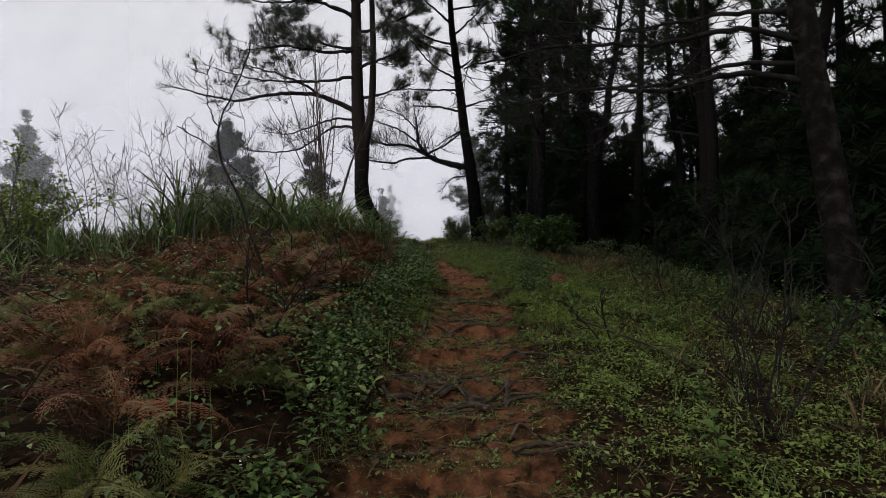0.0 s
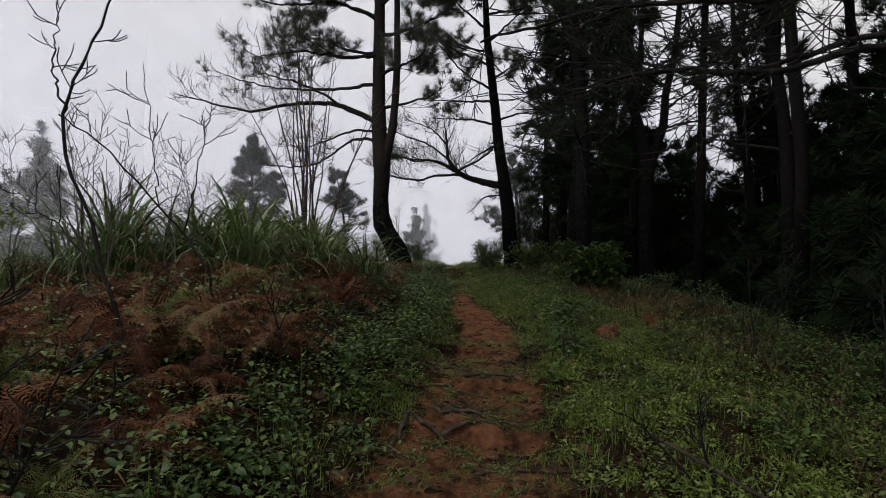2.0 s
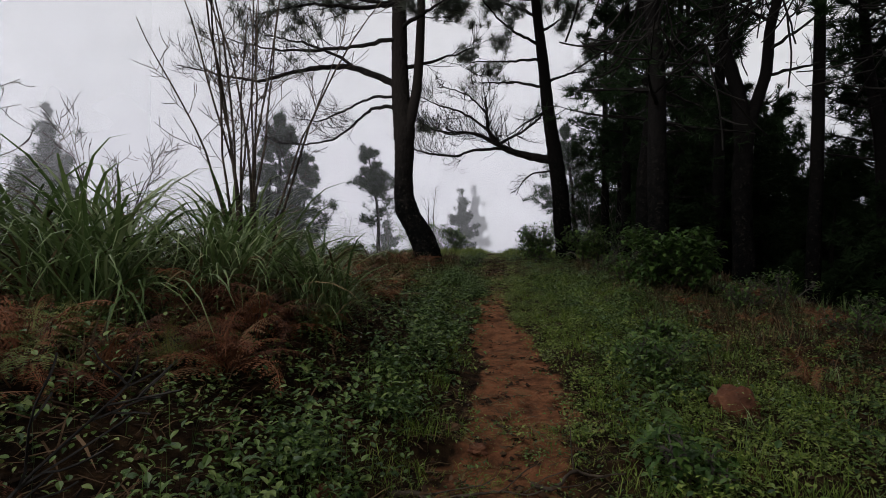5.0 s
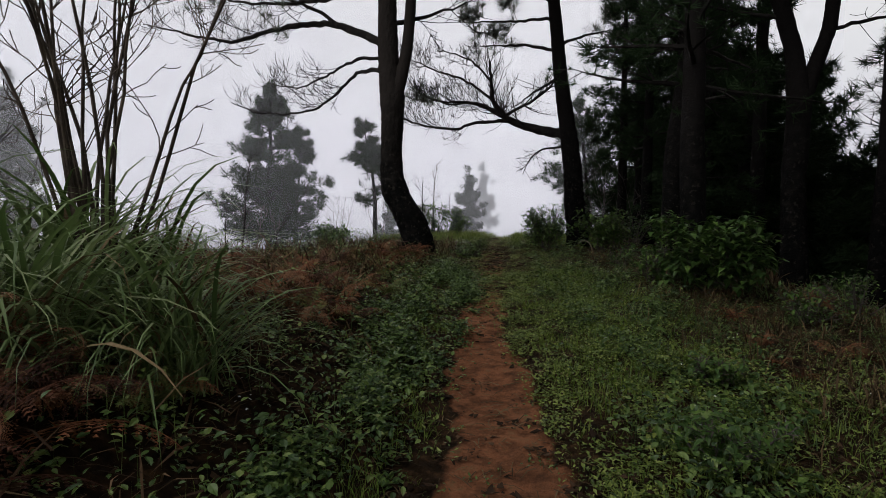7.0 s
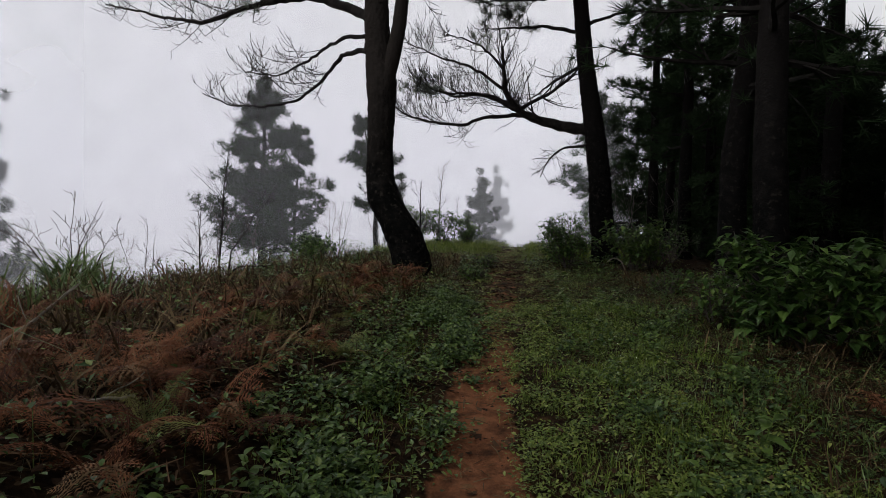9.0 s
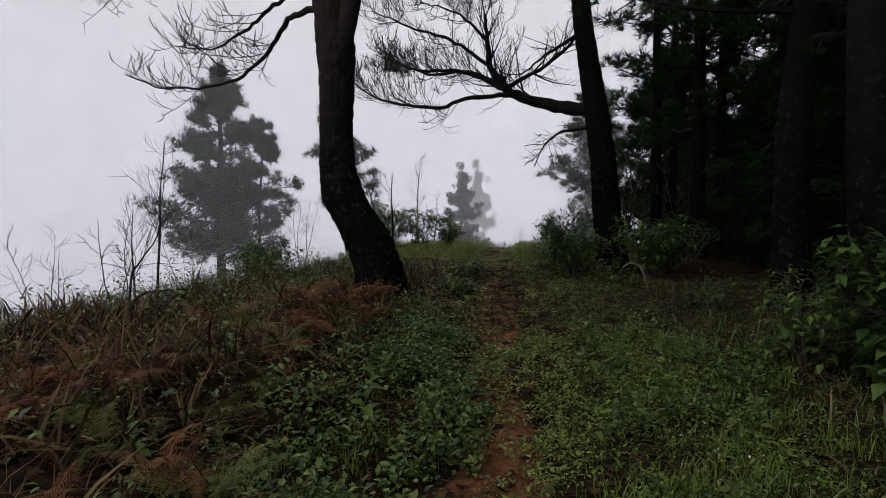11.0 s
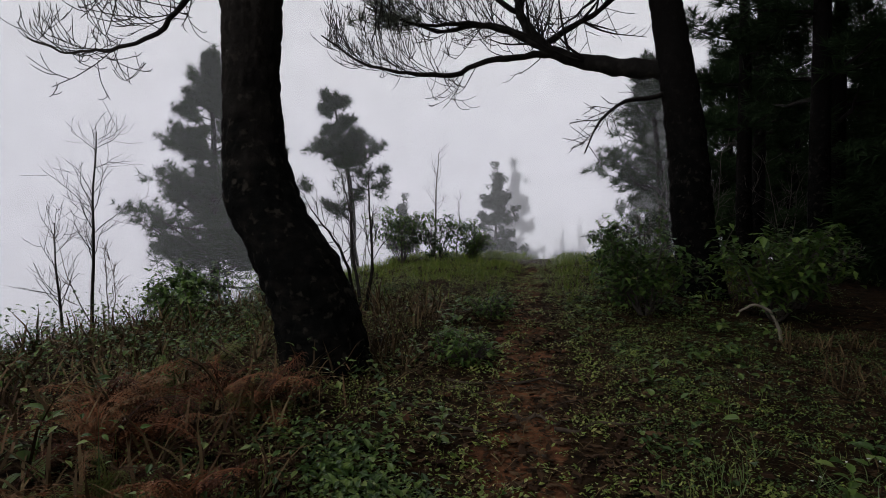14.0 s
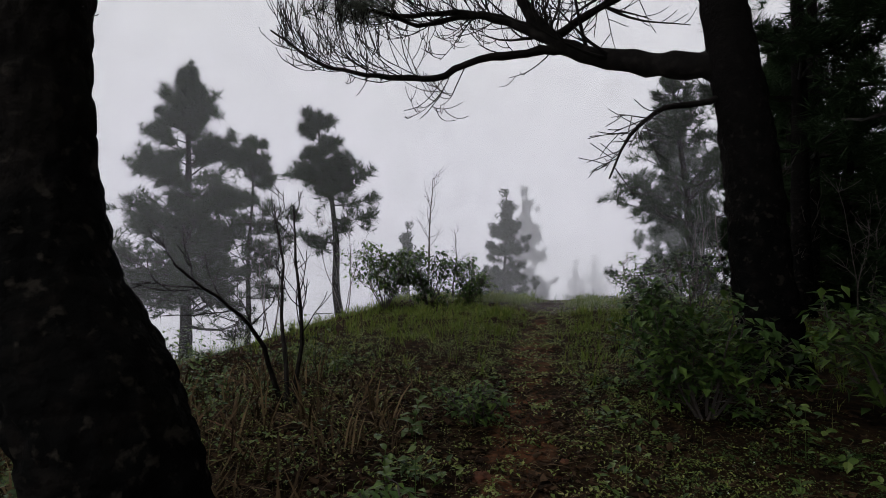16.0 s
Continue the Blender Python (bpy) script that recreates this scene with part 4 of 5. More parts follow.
BLADE = (np.array([(-0.02, 0, 0), (0.02, 0, 0), (-0.02, 0.5, 0.04), (0.02, 0.5, 0.04), (0, 1, -0.10)]), np.array([(0, 1, 3), (0, 3, 2), (2, 3, 4)]))
CHIP = (np.array([(-0.3, 0, 0), (0.25, 0.1, 0.05), (0.1, 1, 0.1), (-0.2, 0.7, -0.05)]), np.array([(0, 1, 2), (0, 2, 3)]))


def scatter(n, x0, x1, y0, y1, density, seed):
    r = np.random.default_rng(seed)
    x, y = r.uniform(x0, x1, n), r.uniform(y0, y1, n)
    keep = r.uniform(0, 1, n) < density(x, y)
    return x[keep], y[keep]


def patchy(x, y, s, seed, lo=-0.25, hi=0.25):
    return smooth(lo, hi, ripple(x, y, s, seed))


def herbs(x, y, seed, height, leaf, per, material, label, name="ground_cover", template=LEAF, tilt=(-0.6, 0.75), sink=0.0, category="plants", up=0.0):
    r = np.random.default_rng(seed)
    n = len(x)
    h = r.uniform(*height, n) * (0.35 + 1.05 * patchy(x, y, 0.55, seed + 60, -0.2, 0.3))
    u = r.uniform(0.15, 1.0, (n, per)) ** 0.7
    spread_ = 0.28 * h[:, None] + 0.02
    px = x[:, None] + r.normal(size=(n, per)) * spread_
    py = y[:, None] + r.normal(size=(n, per)) * spread_
    pz = land(px, py) + h[:, None] * u - sink
    yaw = r.uniform(0, 6.28, (n, per))
    ti = r.uniform(*tilt, (n, per)) + up * u
    size = r.uniform(*leaf, (n, 1)) * r.uniform(0.6, 1.1, (n, per))
    sh = Shape()
    sh.repeat(template[0], template[1], np.stack([px, py, pz], -1).reshape(-1, 3), turns(yaw.ravel(), ti.ravel(), r.normal(size=n * per) * 0.25), size.ravel())
    if template is LEAF or template is OVATE:
        sh.repeat(STALK[0], STALK[1], np.stack([x, y, land(x, y)], -1), turns(r.uniform(0, 6.28, n), 1.57 + r.normal(size=n) * 0.15), h * 1.05)
    return tagged(part(name, sh.mesh(name, material), None), label, category, kind="stuff")


def left_of(x, y):
    return trail(y) - x


# lush broad-leaved herbs on the bank beside the trail
x, y = scatter(9000, -2.6, 0.2, 0.8, 9.5, lambda x, y: smooth(0.45, 0.75, left_of(x, y)) * (1 - smooth(0.85, 1.25, left_of(x, y))) * (0.08 + 0.92 * patchy(x, y, 0.7, 31, -0.05, 0.22)), 101)
herbs(x, y, 1, (0.10, 0.34), (0.028, 0.055), 21, M_LEAF, "lush knee-high herbs with pointed green leaves on the bank", template=OVATE)
x, y = scatter(5600, -2.8, 0.1, 9.5, 15.4, lambda x, y: (1 - smooth(0.4, 0.92, bare(x, y))) * (left_of(x, y) > 0) * (1 - smooth(0.7, 1.5, left_of(x, y))) * (0.12 + 0.88 * patchy(x, y, 0.9, 32, -0.1, 0.18)), 102)
herbs(x, y, 2, (0.08, 0.24), (0.028, 0.055), 16, M_LEAF, "green leafy herbs along the trail's edge", template=OVATE)
x, y = scatter(1700, -5.5, -1.0, 1.2, 20.0, lambda x, y: 0.1 + 0.7 * patchy(x, y, 1.0, 33, -0.05, 0.3), 103)
herbs(x, y, 3, (0.08, 0.30), (0.035, 0.07), 6, M_LEAF, "scattered dark herbs between the ferns")
# trailing cover on the trail's grassy side
x, y = scatter(44000, -0.4, 3.6, 0.6, 15.0, lambda x, y: (1 - smooth(0.4, 0.98, bare(x, y))) * (left_of(x, y) < 0.1) * np.where(y < 7.5, smooth(0.45, 0.75, -left_of(x, y)), 1.0) * (1 - np.where(y > 11, 0.95, 0.75) * smooth(np.where(y > 11, 1.0, 1.7), np.where(y > 11, 2.0, 2.8), -left_of(x, y))) * (0.18 + 0.82 * patchy(x, y, 0.8, 34, -0.15, 0.15)), 104)
herbs(x, y, 4, (0.02, 0.13), (0.018, 0.042), 7, M_LEAF2, "dense low creeping plants with small green leaves")
x, y = scatter(5200, 0.2, 3.0, 5.0, 14.5, lambda x, y: smooth(0.4, 0.9, -left_of(x, y)) * (1 - smooth(1.6, 2.6, -left_of(x, y))) * patchy(x, y, 1.2, 35, 0.0, 0.3), 105)
herbs(x, y, 5, (0.08, 0.26), (0.03, 0.058), 11, M_LEAF, "clumps of broad-leaved green herbs", template=OVATE)
x, y = scatter(30000, -3.5, 3.0, 14.0, 27.0, lambda x, y: (0.15 + 0.85 * smooth(0.2, 0.5, np.abs(left_of(x, y)))) * (1 - 0.85 * smooth(1.0, 2.0, -left_of(x, y))) * (0.3 + 0.7 * patchy(x, y, 1.0, 36)), 106)
herbs(x, y, 6, (0.02, 0.11), (0.014, 0.030), 6, M_LEAF2, "low green cover over the crest of the hill")
x, y = scatter(900, -1.5, 1.2, 13.0, 20.0, lambda x, y: smooth(0.35, 0.6, np.abs(left_of(x, y))) * (0.25 + 0.75 * (y > 16.8)) * patchy(x, y, 1.2, 37, 0.0, 0.25), 107)
herbs(x, y, 7, (0.10, 0.30), (0.04, 0.08), 12, M_LEAF, "taller bright green herbs beside the trail", template=OVATE)
# weeds on the trail itself
x, y = scatter(9000, -1.0, 1.3, 0.6, 9.0, lambda x, y: (1 - smooth(0.55, 0.9, np.abs(left_of(x, y)))) * patchy(x, y, 0.33, 38, -0.05, 0.35) * (1 - 0.8 * smooth(7.0, 8.2, y)), 108)
herbs(x, y, 8, (0.01, 0.06), (0.018, 0.036), 6, M_LEAF, "small weeds growing on the worn trail")
x, y = scatter(9000, -1.0, 1.3, 0.6, 8.0, lambda x, y: (1 - smooth(0.6, 0.9, np.abs(left_of(x, y)))) * (0.25 + 0.75 * patchy(x, y, 0.35, 57, -0.2, 0.3)), 122)
herbs(x, y, 22, (0.0, 0.02), (0.03, 0.075), 5, M_FRESH_LIT, "thin yellowish grass on the worn trail", "grass", BLADE, (0.0, 0.9), 0.004, "grass")
x, y = scatter(8000, -1.6, 0.4, 12.9, 25.0, lambda x, y: (1 - smooth(0.35, 0.6, np.abs(left_of(x, y)))) * patchy(x, y, 0.6, 39, -0.1, 0.25) * 0.7, 109)
herbs(x, y, 9, (0.01, 0.06), (0.025, 0.045), 6, M_LEAF2, "small weeds growing on the worn trail")
x, y = scatter(2600, -1.0, 1.2, 7.6, 14.5, lambda x, y: smooth(0.15, 0.32, np.abs(left_of(x, y))) * (1 - smooth(0.4, 0.6, np.abs(left_of(x, y)))) * patchy(x, y, 0.5, 56, -0.2, 0.2), 121)
herbs(x, y, 21, (0.01, 0.07), (0.02, 0.045), 6, M_LEAF2, "small weeds creeping in from the trail's edges")
# grass
x, y = scatter(2600, 0.3, 4.4, 0.6, 16.0, lambda x, y: smooth(0.4, 1.2, -left_of(x, y)) * (0.25 + 0.75 * patchy(x, y, 1.4, 40)), 110)
herbs(x, y, 10, (0.0, 0.05), (0.07, 0.17), 7, M_GRASS, "short green grass", "grass", BLADE, (0.5, 1.4), 0.01, "grass")
x, y = scatter(4200, 1.4, 5.0, 0.6, 18.0, lambda x, y: smooth(1.3, 2.4, -left_of(x, y)) * (0.15 + 0.85 * patchy(x, y, 1.0, 41)), 111)
herbs(x, y, 11, (0.0, 0.08), (0.10, 0.26), 7, M_DRY, "dry brown grass and dead stalks", "dry_grass", BLADE, (0.1, 1.3), 0.01, "grass")
x, y = scatter(6500, -4.5, 2.4, 18.5, 27.5, lambda x, y: smooth(18.5, 23.5, y) * smooth(0.15, 0.6, np.abs(left_of(x, y))) * (0.2 + 0.8 * patchy(x, y, 1.3, 42)), 112)
herbs(x, y, 12, (0.0, 0.05), (0.10, 0.24), 7, M_FRESH_LIT, "short fresh grass on the hill's crest, colour lifted for its light", "grass", BLADE, (0.5, 1.45), 0.01, "grass")
x, y = scatter(17000, -1.6, 3.0, 4.5, 15.0, lambda x, y: smooth(0.3, 0.55, np.abs(left_of(x, y))) * (1 - smooth(np.where(x > trail(y), 1.4, 0.6), np.where(x > trail(y), 2.6, 1.2), np.abs(left_of(x, y)))) * (0.2 + 0.8 * patchy(x, y, 0.8, 59, -0.15, 0.25)), 124)
herbs(x, y, 24, (0.0, 0.04), (0.06, 0.13), 6, M_FRESH_LIT, "fresh short grass along the trail's edges", "grass", BLADE, (0.6, 1.45), 0.01, "grass")
x, y = scatter(4500, -6.5, -1.3, 6.5, 19.0, lambda x, y: 0.2 + 0.8 * patchy(x, y, 1.2, 43), 113)
herbs(x, y, 13, (0.02, 0.12), (0.14, 0.40), 7, M_DRY, "dry brown grass and dead stalks", "dry_grass", BLADE, (0.0, 1.3), 0.01, "grass")
x, y = scatter(1100, -8.0, -3.4, 4.0, 13.0, lambda x, y: 0.2 + 0.8 * patchy(x, y, 1.5, 44), 114)
herbs(x, y, 14, (0.0, 0.05), (0.25, 0.6), 8, M_GRASS, "long green grass on the slope", "grass", BLADE, (0.5, 1.45), 0.01, "grass")
x, y = scatter(9000, -14.0, 9.0, -5.0, 30.0, lambda x, y: np.where((x > -5) & (x < 4) & (y > 0.8) & (y < 26), 0.0, 0.75 * patchy(x, y, 2.0, 49)), 120)
herbs(x, y, 20, (0.0, 0.06), (0.12, 0.35), 7, M_GRASS, "rough grass over the open hillside", "grass", BLADE, (0.4, 1.45), 0.01, "grass")
x, y = scatter(1300, 2.8, 4.4, 4.0, 9.5, lambda x, y: 0.15 + 0.85 * patchy(x, y, 1.1, 58, -0.1, 0.25), 123)
herbs(x, y, 23, (0.08, 0.30), (0.03, 0.06), 10, M_LEAF, "dark leafy weeds along the edge of the wood", template=OVATE)
x, y = scatter(15000, 0.1, 3.8, 11.0, 18.5, lambda x, y: smooth(0.35, 0.7, -left_of(x, y)) * (0.35 + 0.65 * patchy(x, y, 0.7, 62, -0.2, 0.25)), 126)
herbs(x, y, 26, (0.01, 0.08), (0.012, 0.028), 6, M_LEAF, "fine dark creeping plants under the pines")
x, y = scatter(1500, -6.0, -2.3, 14.5, 20.0, lambda x, y: 0.25 + 0.75 * patchy(x, y, 1.0, 63, -0.1, 0.25), 127)
herbs(x, y, 27, (0.12, 0.40), (0.03, 0.06), 12, M_LEAF, "waist-high leafy weeds on the slope", template=OVATE)
x, y = scatter(1500, -2.9, -0.8, 3.5, 9.4, lambda x, y: smooth(0.8, 1.1, left_of(x, y)) * (0.3 + 0.7 * patchy(x, y, 0.7, 64, -0.2, 0.25)), 128)
herbs(x, y, 28, (0.08, 0.28), (0.022, 0.045), 13, M_LEAF, "dark leafy weeds filling the bank between the ferns", template=OVATE)
# litter
x, y = scatter(3600, -4.0, 0.4, 14.6, 20.0, lambda x, y: 0.3 + 0.7 * patchy(x, y, 0.8, 61), 125)
herbs(x, y, 25, (0.0, 0.03), (0.03, 0.08), 4, M_LITTER, "brown leaf litter under the burnt pine", "leaf_litter", CHIP, (-0.3, 0.4), -0.004, "litter")
x, y = scatter(17000, -5.0, 4.2, 0.5, 20.0, lambda x, y: (0.45 + 0.55 * patchy(x, y, 1.0, 45)) * (1 - 0.45 * smooth(0.55, 0.9, bare(x, y))), 115)
herbs(x, y, 15, (0.0, 0.05), (0.02, 0.07), 3, M_LITTER, "fallen brown leaves and bark chips", "leaf_litter", CHIP, (-0.3, 0.3), -0.004, "litter")
x, y = scatter(9000, -1.6, 1.4, 0.5, 23.0, lambda x, y: (1 - 0.5 * smooth(8, 8.6, y) * (1 - smooth(12.4, 13, y))) * (1 - 0.6 * smooth(0.6, 1.0, np.abs(left_of(x, y)))), 116)
herbs(x, y, 16, (0.0, 0.015), (0.08, 0.2), 2, M_DRY, "fallen straw-coloured needles and stalks", "leaf_litter", BLADE, (-0.1, 0.15), -0.006, "litter")
x, y = scatter(900, -1.0, 3.6, 1.5, 18.5, lambda x, y: smooth(0.6, 1.2, np.abs(left_of(x, y))) * patchy(x, y, 1.0, 46, 0.05, 0.3), 117)
herbs(x, y, 17, (0.10, 0.22), (0.010, 0.018), 4, M_FLOWER, "tiny white flowers among the weeds", "flowers", CHIP, (-0.5, 0.5), 0, "flowers")


x, y = scatter(4200, -4.8, -0.6, 1.2, 17.5, lambda x, y: smooth(0.7, 1.3, left_of(x, y)) * (0.3 + 0.7 * patchy(x, y, 0.9, 47)), 118)
herbs(x, y, 18, (0.02, 0.25), (0.10, 0.30), 5, M_LITTER, "tangle of broken dead bracken stalks", "bracken_litter", BLADE, (-0.5, 0.9), 0.0, "litter")
x, y = scatter(1700, -4.8, -0.7, 1.2, 17.5, lambda x, y: smooth(0.7, 1.3, left_of(x, y)) * (0.3 + 0.7 * patchy(x, y, 1.1, 48)), 119)
herbs(x, y, 19, (0.10, 0.36), (0.026, 0.052), 11, M_LEAF, "slender weeds pushing up through the ferns", template=OVATE)


# ---- ferns ----
def frond_mesh(name, material, seed, length, droop, curl):
    r = np.random.default_rng(seed)
    n, sh = 19, Shape()
    s = np.linspace(0, 1, n + 3)
    ang = 1.05 - droop * s ** 1.2
    st = length / (n + 2)
    py = np.concatenate([[0], np.cumsum(np.cos(ang[:-1]) * st)])
    pz = np.concatenate([[0], np.cumsum(np.sin(ang[:-1]) * st)])
    px = 0.05 * length * np.sin(s * 3 + seed)
    mid = np.stack([px, py, pz], -1)
    sh.tube(mid, np.linspace(0.004, 0.0012, len(mid)), 3, cap=False)
    for i in range(3, n + 3):
        u = (i - 3) / (n - 1)
        l = length * 0.25 * (1 - u) ** 0.8 * (0.55 + 0.45 * min(1, u * 4 + 0.4)) * r.uniform(0.8, 1.1) + 0.008
        ax = mid[min(i + 1, n + 2)] - mid[i - 1]
        ax /= np.linalg.norm(ax)
        for sd in (-1, 1):
            d = np.array([sd, 0, 0]) * 0.92 + ax * r.uniform(0.2, 0.6) + np.array([0, 0, 1]) * r.normal() * 0.22
            d /= np.linalg.norm(d)
            nrm = np.cross(ax, d) * sd
            k = 6
            c = np.array([mid[i] + d * l * q / k + np.array([0, 0, -curl * l * (q / k) ** 2]) for q in range(k + 1)])
            perp = np.cross(nrm, d)
            v, f = list(c), []
            for q in range(k):
                w = (0.007 + l * 0.11) * (1 - 0.75 * q / k)
                for e in (-1, 1):
                    v.append(c[q] * 0.35 + c[q + 1] * 0.65 + perp * w * e * 1.5 + d * l * 0.05 + nrm * r.normal() * 0.3 * w)
                    v.append(c[q] * 0.45 + c[q + 1] * 0.55)
                    f.append((q, len(v) - 1, len(v) - 2))
            sh.add(np.array(v), f3=f)
    return sh.mesh(name, material)


def fern(material, label, seed, lengths, droop, curl, count, group):
    r = np.random.default_rng(seed)
    t = thing("fern", 0, 0, -50, label, "fern", group)
    kinds = [frond_mesh("frond", material, seed * 10 + k, lengths * r.uniform(0.75, 1.1), droop * r.uniform(0.8, 1.2), curl) for k in range(3)]
    for k in range(count):
        f = part("frond", kinds[k % 3], None, t)
        f.matrix_local = pose(0.03 * r.normal(), 0.03 * r.normal(), 0, r.uniform(-30, 25), r.uniform(-30, 30), 360 * k / count + r.uniform(-40, 40))
    return t


RUST = [fern(M_RUST, "withered rust-brown bracken fern with drooping fronds", s, 0.54, 1.7, 0.5, 8, "brown ferns on the bank") for s in (1, 2, 3)]
GREEN = [fern(M_FERN, "yellow-green bracken fern with arching fronds", s, 0.50, 1.5, 0.25, 7, "green ferns on the bank") for s in (4, 5)]


def fern_shape(t):
    """The whole fern as vertices and triangles."""
    vs, fs, n = [], [], 0
    for f in t.children:
        me = f.data
        me.calc_loop_triangles()
        v = np.zeros(len(me.vertices) * 3, np.float32)
        me.vertices.foreach_get("co", v)
        tri = np.zeros(len(me.loop_triangles) * 3, np.int32)
        me.loop_triangles.foreach_get("vertices", tri)
        m = np.array(f.matrix_local)
        vs.append(v.reshape(-1, 3) @ m[:3, :3].T + m[:3, 3])
        fs.append(tri.reshape(-1, 3) + n)
        n += len(vs[-1])
    return np.concatenate(vs), np.concatenate(fs)


FAR_FERNS = {}


def place_ferns(kinds, n, x0, x1, y0, y1, density, seed, size=(0.6, 1.1)):
    x, y = scatter(n, x0, x1, y0, y1, density, seed)
    r = np.random.default_rng(seed + 1)
    for k in range(len(x)):
        s = r.uniform(*size)
        if x[k] < -2.75 or y[k] > 18:
            kind = kinds[k % len(kinds)]
            FAR_FERNS.setdefault(kind, []).append((x[k], y[k], on(x[k], y[k], 0.03), r.uniform(0, 6.28), s))
            continue
        c = copy_thing(kinds[k % len(kinds)], pose(x[k], y[k], on(x[k], y[k], r.uniform(-0.02, 0.12 * s)), r.uniform(-12, 12), r.uniform(-12, 12), r.uniform(0, 360)))
        c.scale = (s, s, s)


place_ferns(RUST, 380, -4.8, -1.0, 2.0, 9.8, lambda x, y: smooth(0.8, 1.2, left_of(x, y)) * (0.6 + 0.4 * patchy(x, y, 1.6, 51)), 201)
place_ferns(GREEN, 150, -4.6, -0.8, 1.4, 9.5, lambda x, y: smooth(0.9, 1.4, left_of(x, y)) * (0.3 + 0.7 * patchy(x, y, 1.2, 52)), 203, (0.5, 0.9))
place_ferns(RUST, 290, -5.5, -1.0, 9.2, 15.6, lambda x, y: smooth(0.9, 1.6, left_of(x, y)) * (0.3 + 0.7 * patchy(x, y, 1.6, 53)), 205, (0.6, 1.05))
place_ferns(GREEN, 90, -4.5, -0.9, 9.0, 16.5, lambda x, y: smooth(0.8, 1.4, left_of(x, y)) * (0.3 + 0.7 * patchy(x, y, 1.2, 54)), 207, (0.4, 0.7))
place_ferns(RUST, 55, 2.3, 4.2, 8.6, 14.0, lambda x, y: 0.3 + 0.7 * patchy(x, y, 1.2, 55), 209, (0.3, 0.55))
place_ferns(GREEN, 110, -6.4, -3.2, 4.2, 8.6, lambda x, y: 0.7 + 0 * x, 213, (0.9, 1.5))
place_ferns(RUST, 9, -3.6, -2.0, 19.5, 24.5, lambda x, y: 0.8 + 0 * x, 211, (0.5, 0.8))
for kind, rows in FAR_FERNS.items():
    rows, (fv, ft) = np.array(rows), fern_shape(kind)
    sh = Shape()
    sh.repeat(fv, ft, rows[:, :3], turns(rows[:, 3], 0.08 * np.sin(rows[:, 3] * 5)), rows[:, 4])
    tagged(part("bracken", sh.mesh("bracken", kind.children[0].data.materials[0]), None), "thick bracken covering the bank, brown and green", "ferns", kind="stuff")
for k, t in enumerate(RUST + GREEN):
    x, y = -1.7 - 0.55 * k, 3.0 + 0.7 * (k % 3)
    t.matrix_world = pose(x, y, on(x, y), 0, 0, 70 * k)


# ---- tussocks of long grass ----
def long_blade(name, material, seed, length, lean, droop, width):
    r, n = np.random.default_rng(seed), 9
    s = np.linspace(0, 1, n)
    ang = lean - droop * s ** 2.2
    st = length / (n - 1)
    y = np.concatenate([[0], np.cumsum(np.cos(ang[:-1]) * st)])
    z = np.concatenate([[0], np.cumsum(np.sin(ang[:-1]) * st)])
    w = width * np.minimum(1, (1 - s) * 2.2 + 0.02) * (0.6 + 0.4 * np.minimum(1, s * 4))
    x = 0.04 * length * np.sin(3 * s + seed)
    v = np.stack([np.stack([x - w, y, z + 0.25 * w], -1), np.stack([x, y, z], -1), np.stack([x + w, y, z + 0.25 * w], -1)], 1).reshape(-1, 3)
    f = [(3 * i + k, 3 * i + k + 1, 3 * i + k + 4, 3 * i + k + 3) for i in range(n - 1) for k in (0, 1)]
    return v, f


def tussock(seed, length, label):
    r = np.random.default_rng(seed)
    t = thing("grass_tussock", 0, 0, 0, label, "grass", "grass tussocks")
    shapes = []
    for k in range(9):
        v, f = long_blade("blade", M_GRASS, k + seed, length * r.uniform(0.75, 1.15), r.uniform(0.7, 1.42), r.uniform(1.6, 3.4), r.uniform(0.007, 0.017))
        shapes.append((v, f))
    for k, (v, f) in enumerate(shapes):
        sh = Shape()
        sh.add(v, f4=f)
        me = sh.mesh("blade", M_GRASS, True)
        for q in range(5):
            b = part("blade", me, None, t)
            b.matrix_local = pose(0.10 * r.normal(), 0.10 * r.normal(), 0, r.uniform(-10, 14), r.uniform(-10, 10), r.uniform(0, 360))
    for name, count, material in (("blade_mass", 300, M_GRASS), ("dry_blade_mass", 30, M_DRY)):
        sh = Shape()
        for k in range(count):
            v, f = shapes[k % 9]
            m = pose(0.15 * r.normal(), 0.15 * r.normal(), 0, r.uniform(-16, 16), r.uniform(-14, 14), r.uniform(0, 360))
            s = r.uniform(0.6, 1.05)
            sh.add(v * s @ np.array(m.to_3x3()).T + np.array(m.translation), f4=f)
        tagged(part(name, sh.mesh(name, material, True), None, t), kind="stuff")
    return t


T_LABEL = "big tussock of long arching green grass on the bank"
tus = [tussock(5, 1.45, T_LABEL), tussock(6, 1.35, T_LABEL)]
TUS_AT = ((-1.1, 8.35, 0.66), (-1.6, 8.05, 0.86), (-2.2, 7.6, 1.0), (-2.9, 8.1, 1.1), (-3.5, 7.3, 1.05), (-3.7, 8.8, 0.75), (-2.0, 8.9, 0.95), (-4.6, 13.0, 0.6))
for k, (x, y, s) in enumerate(TUS_AT):
    m = pose(x, y, on(x, y, -0.03), 0, 0, 77 * k)
    if k < 2:
        tus[k].matrix_world, c = m, tus[k]
    else:
        c = copy_thing(tus[k % 2], m)
    c.scale = (s, s, s)


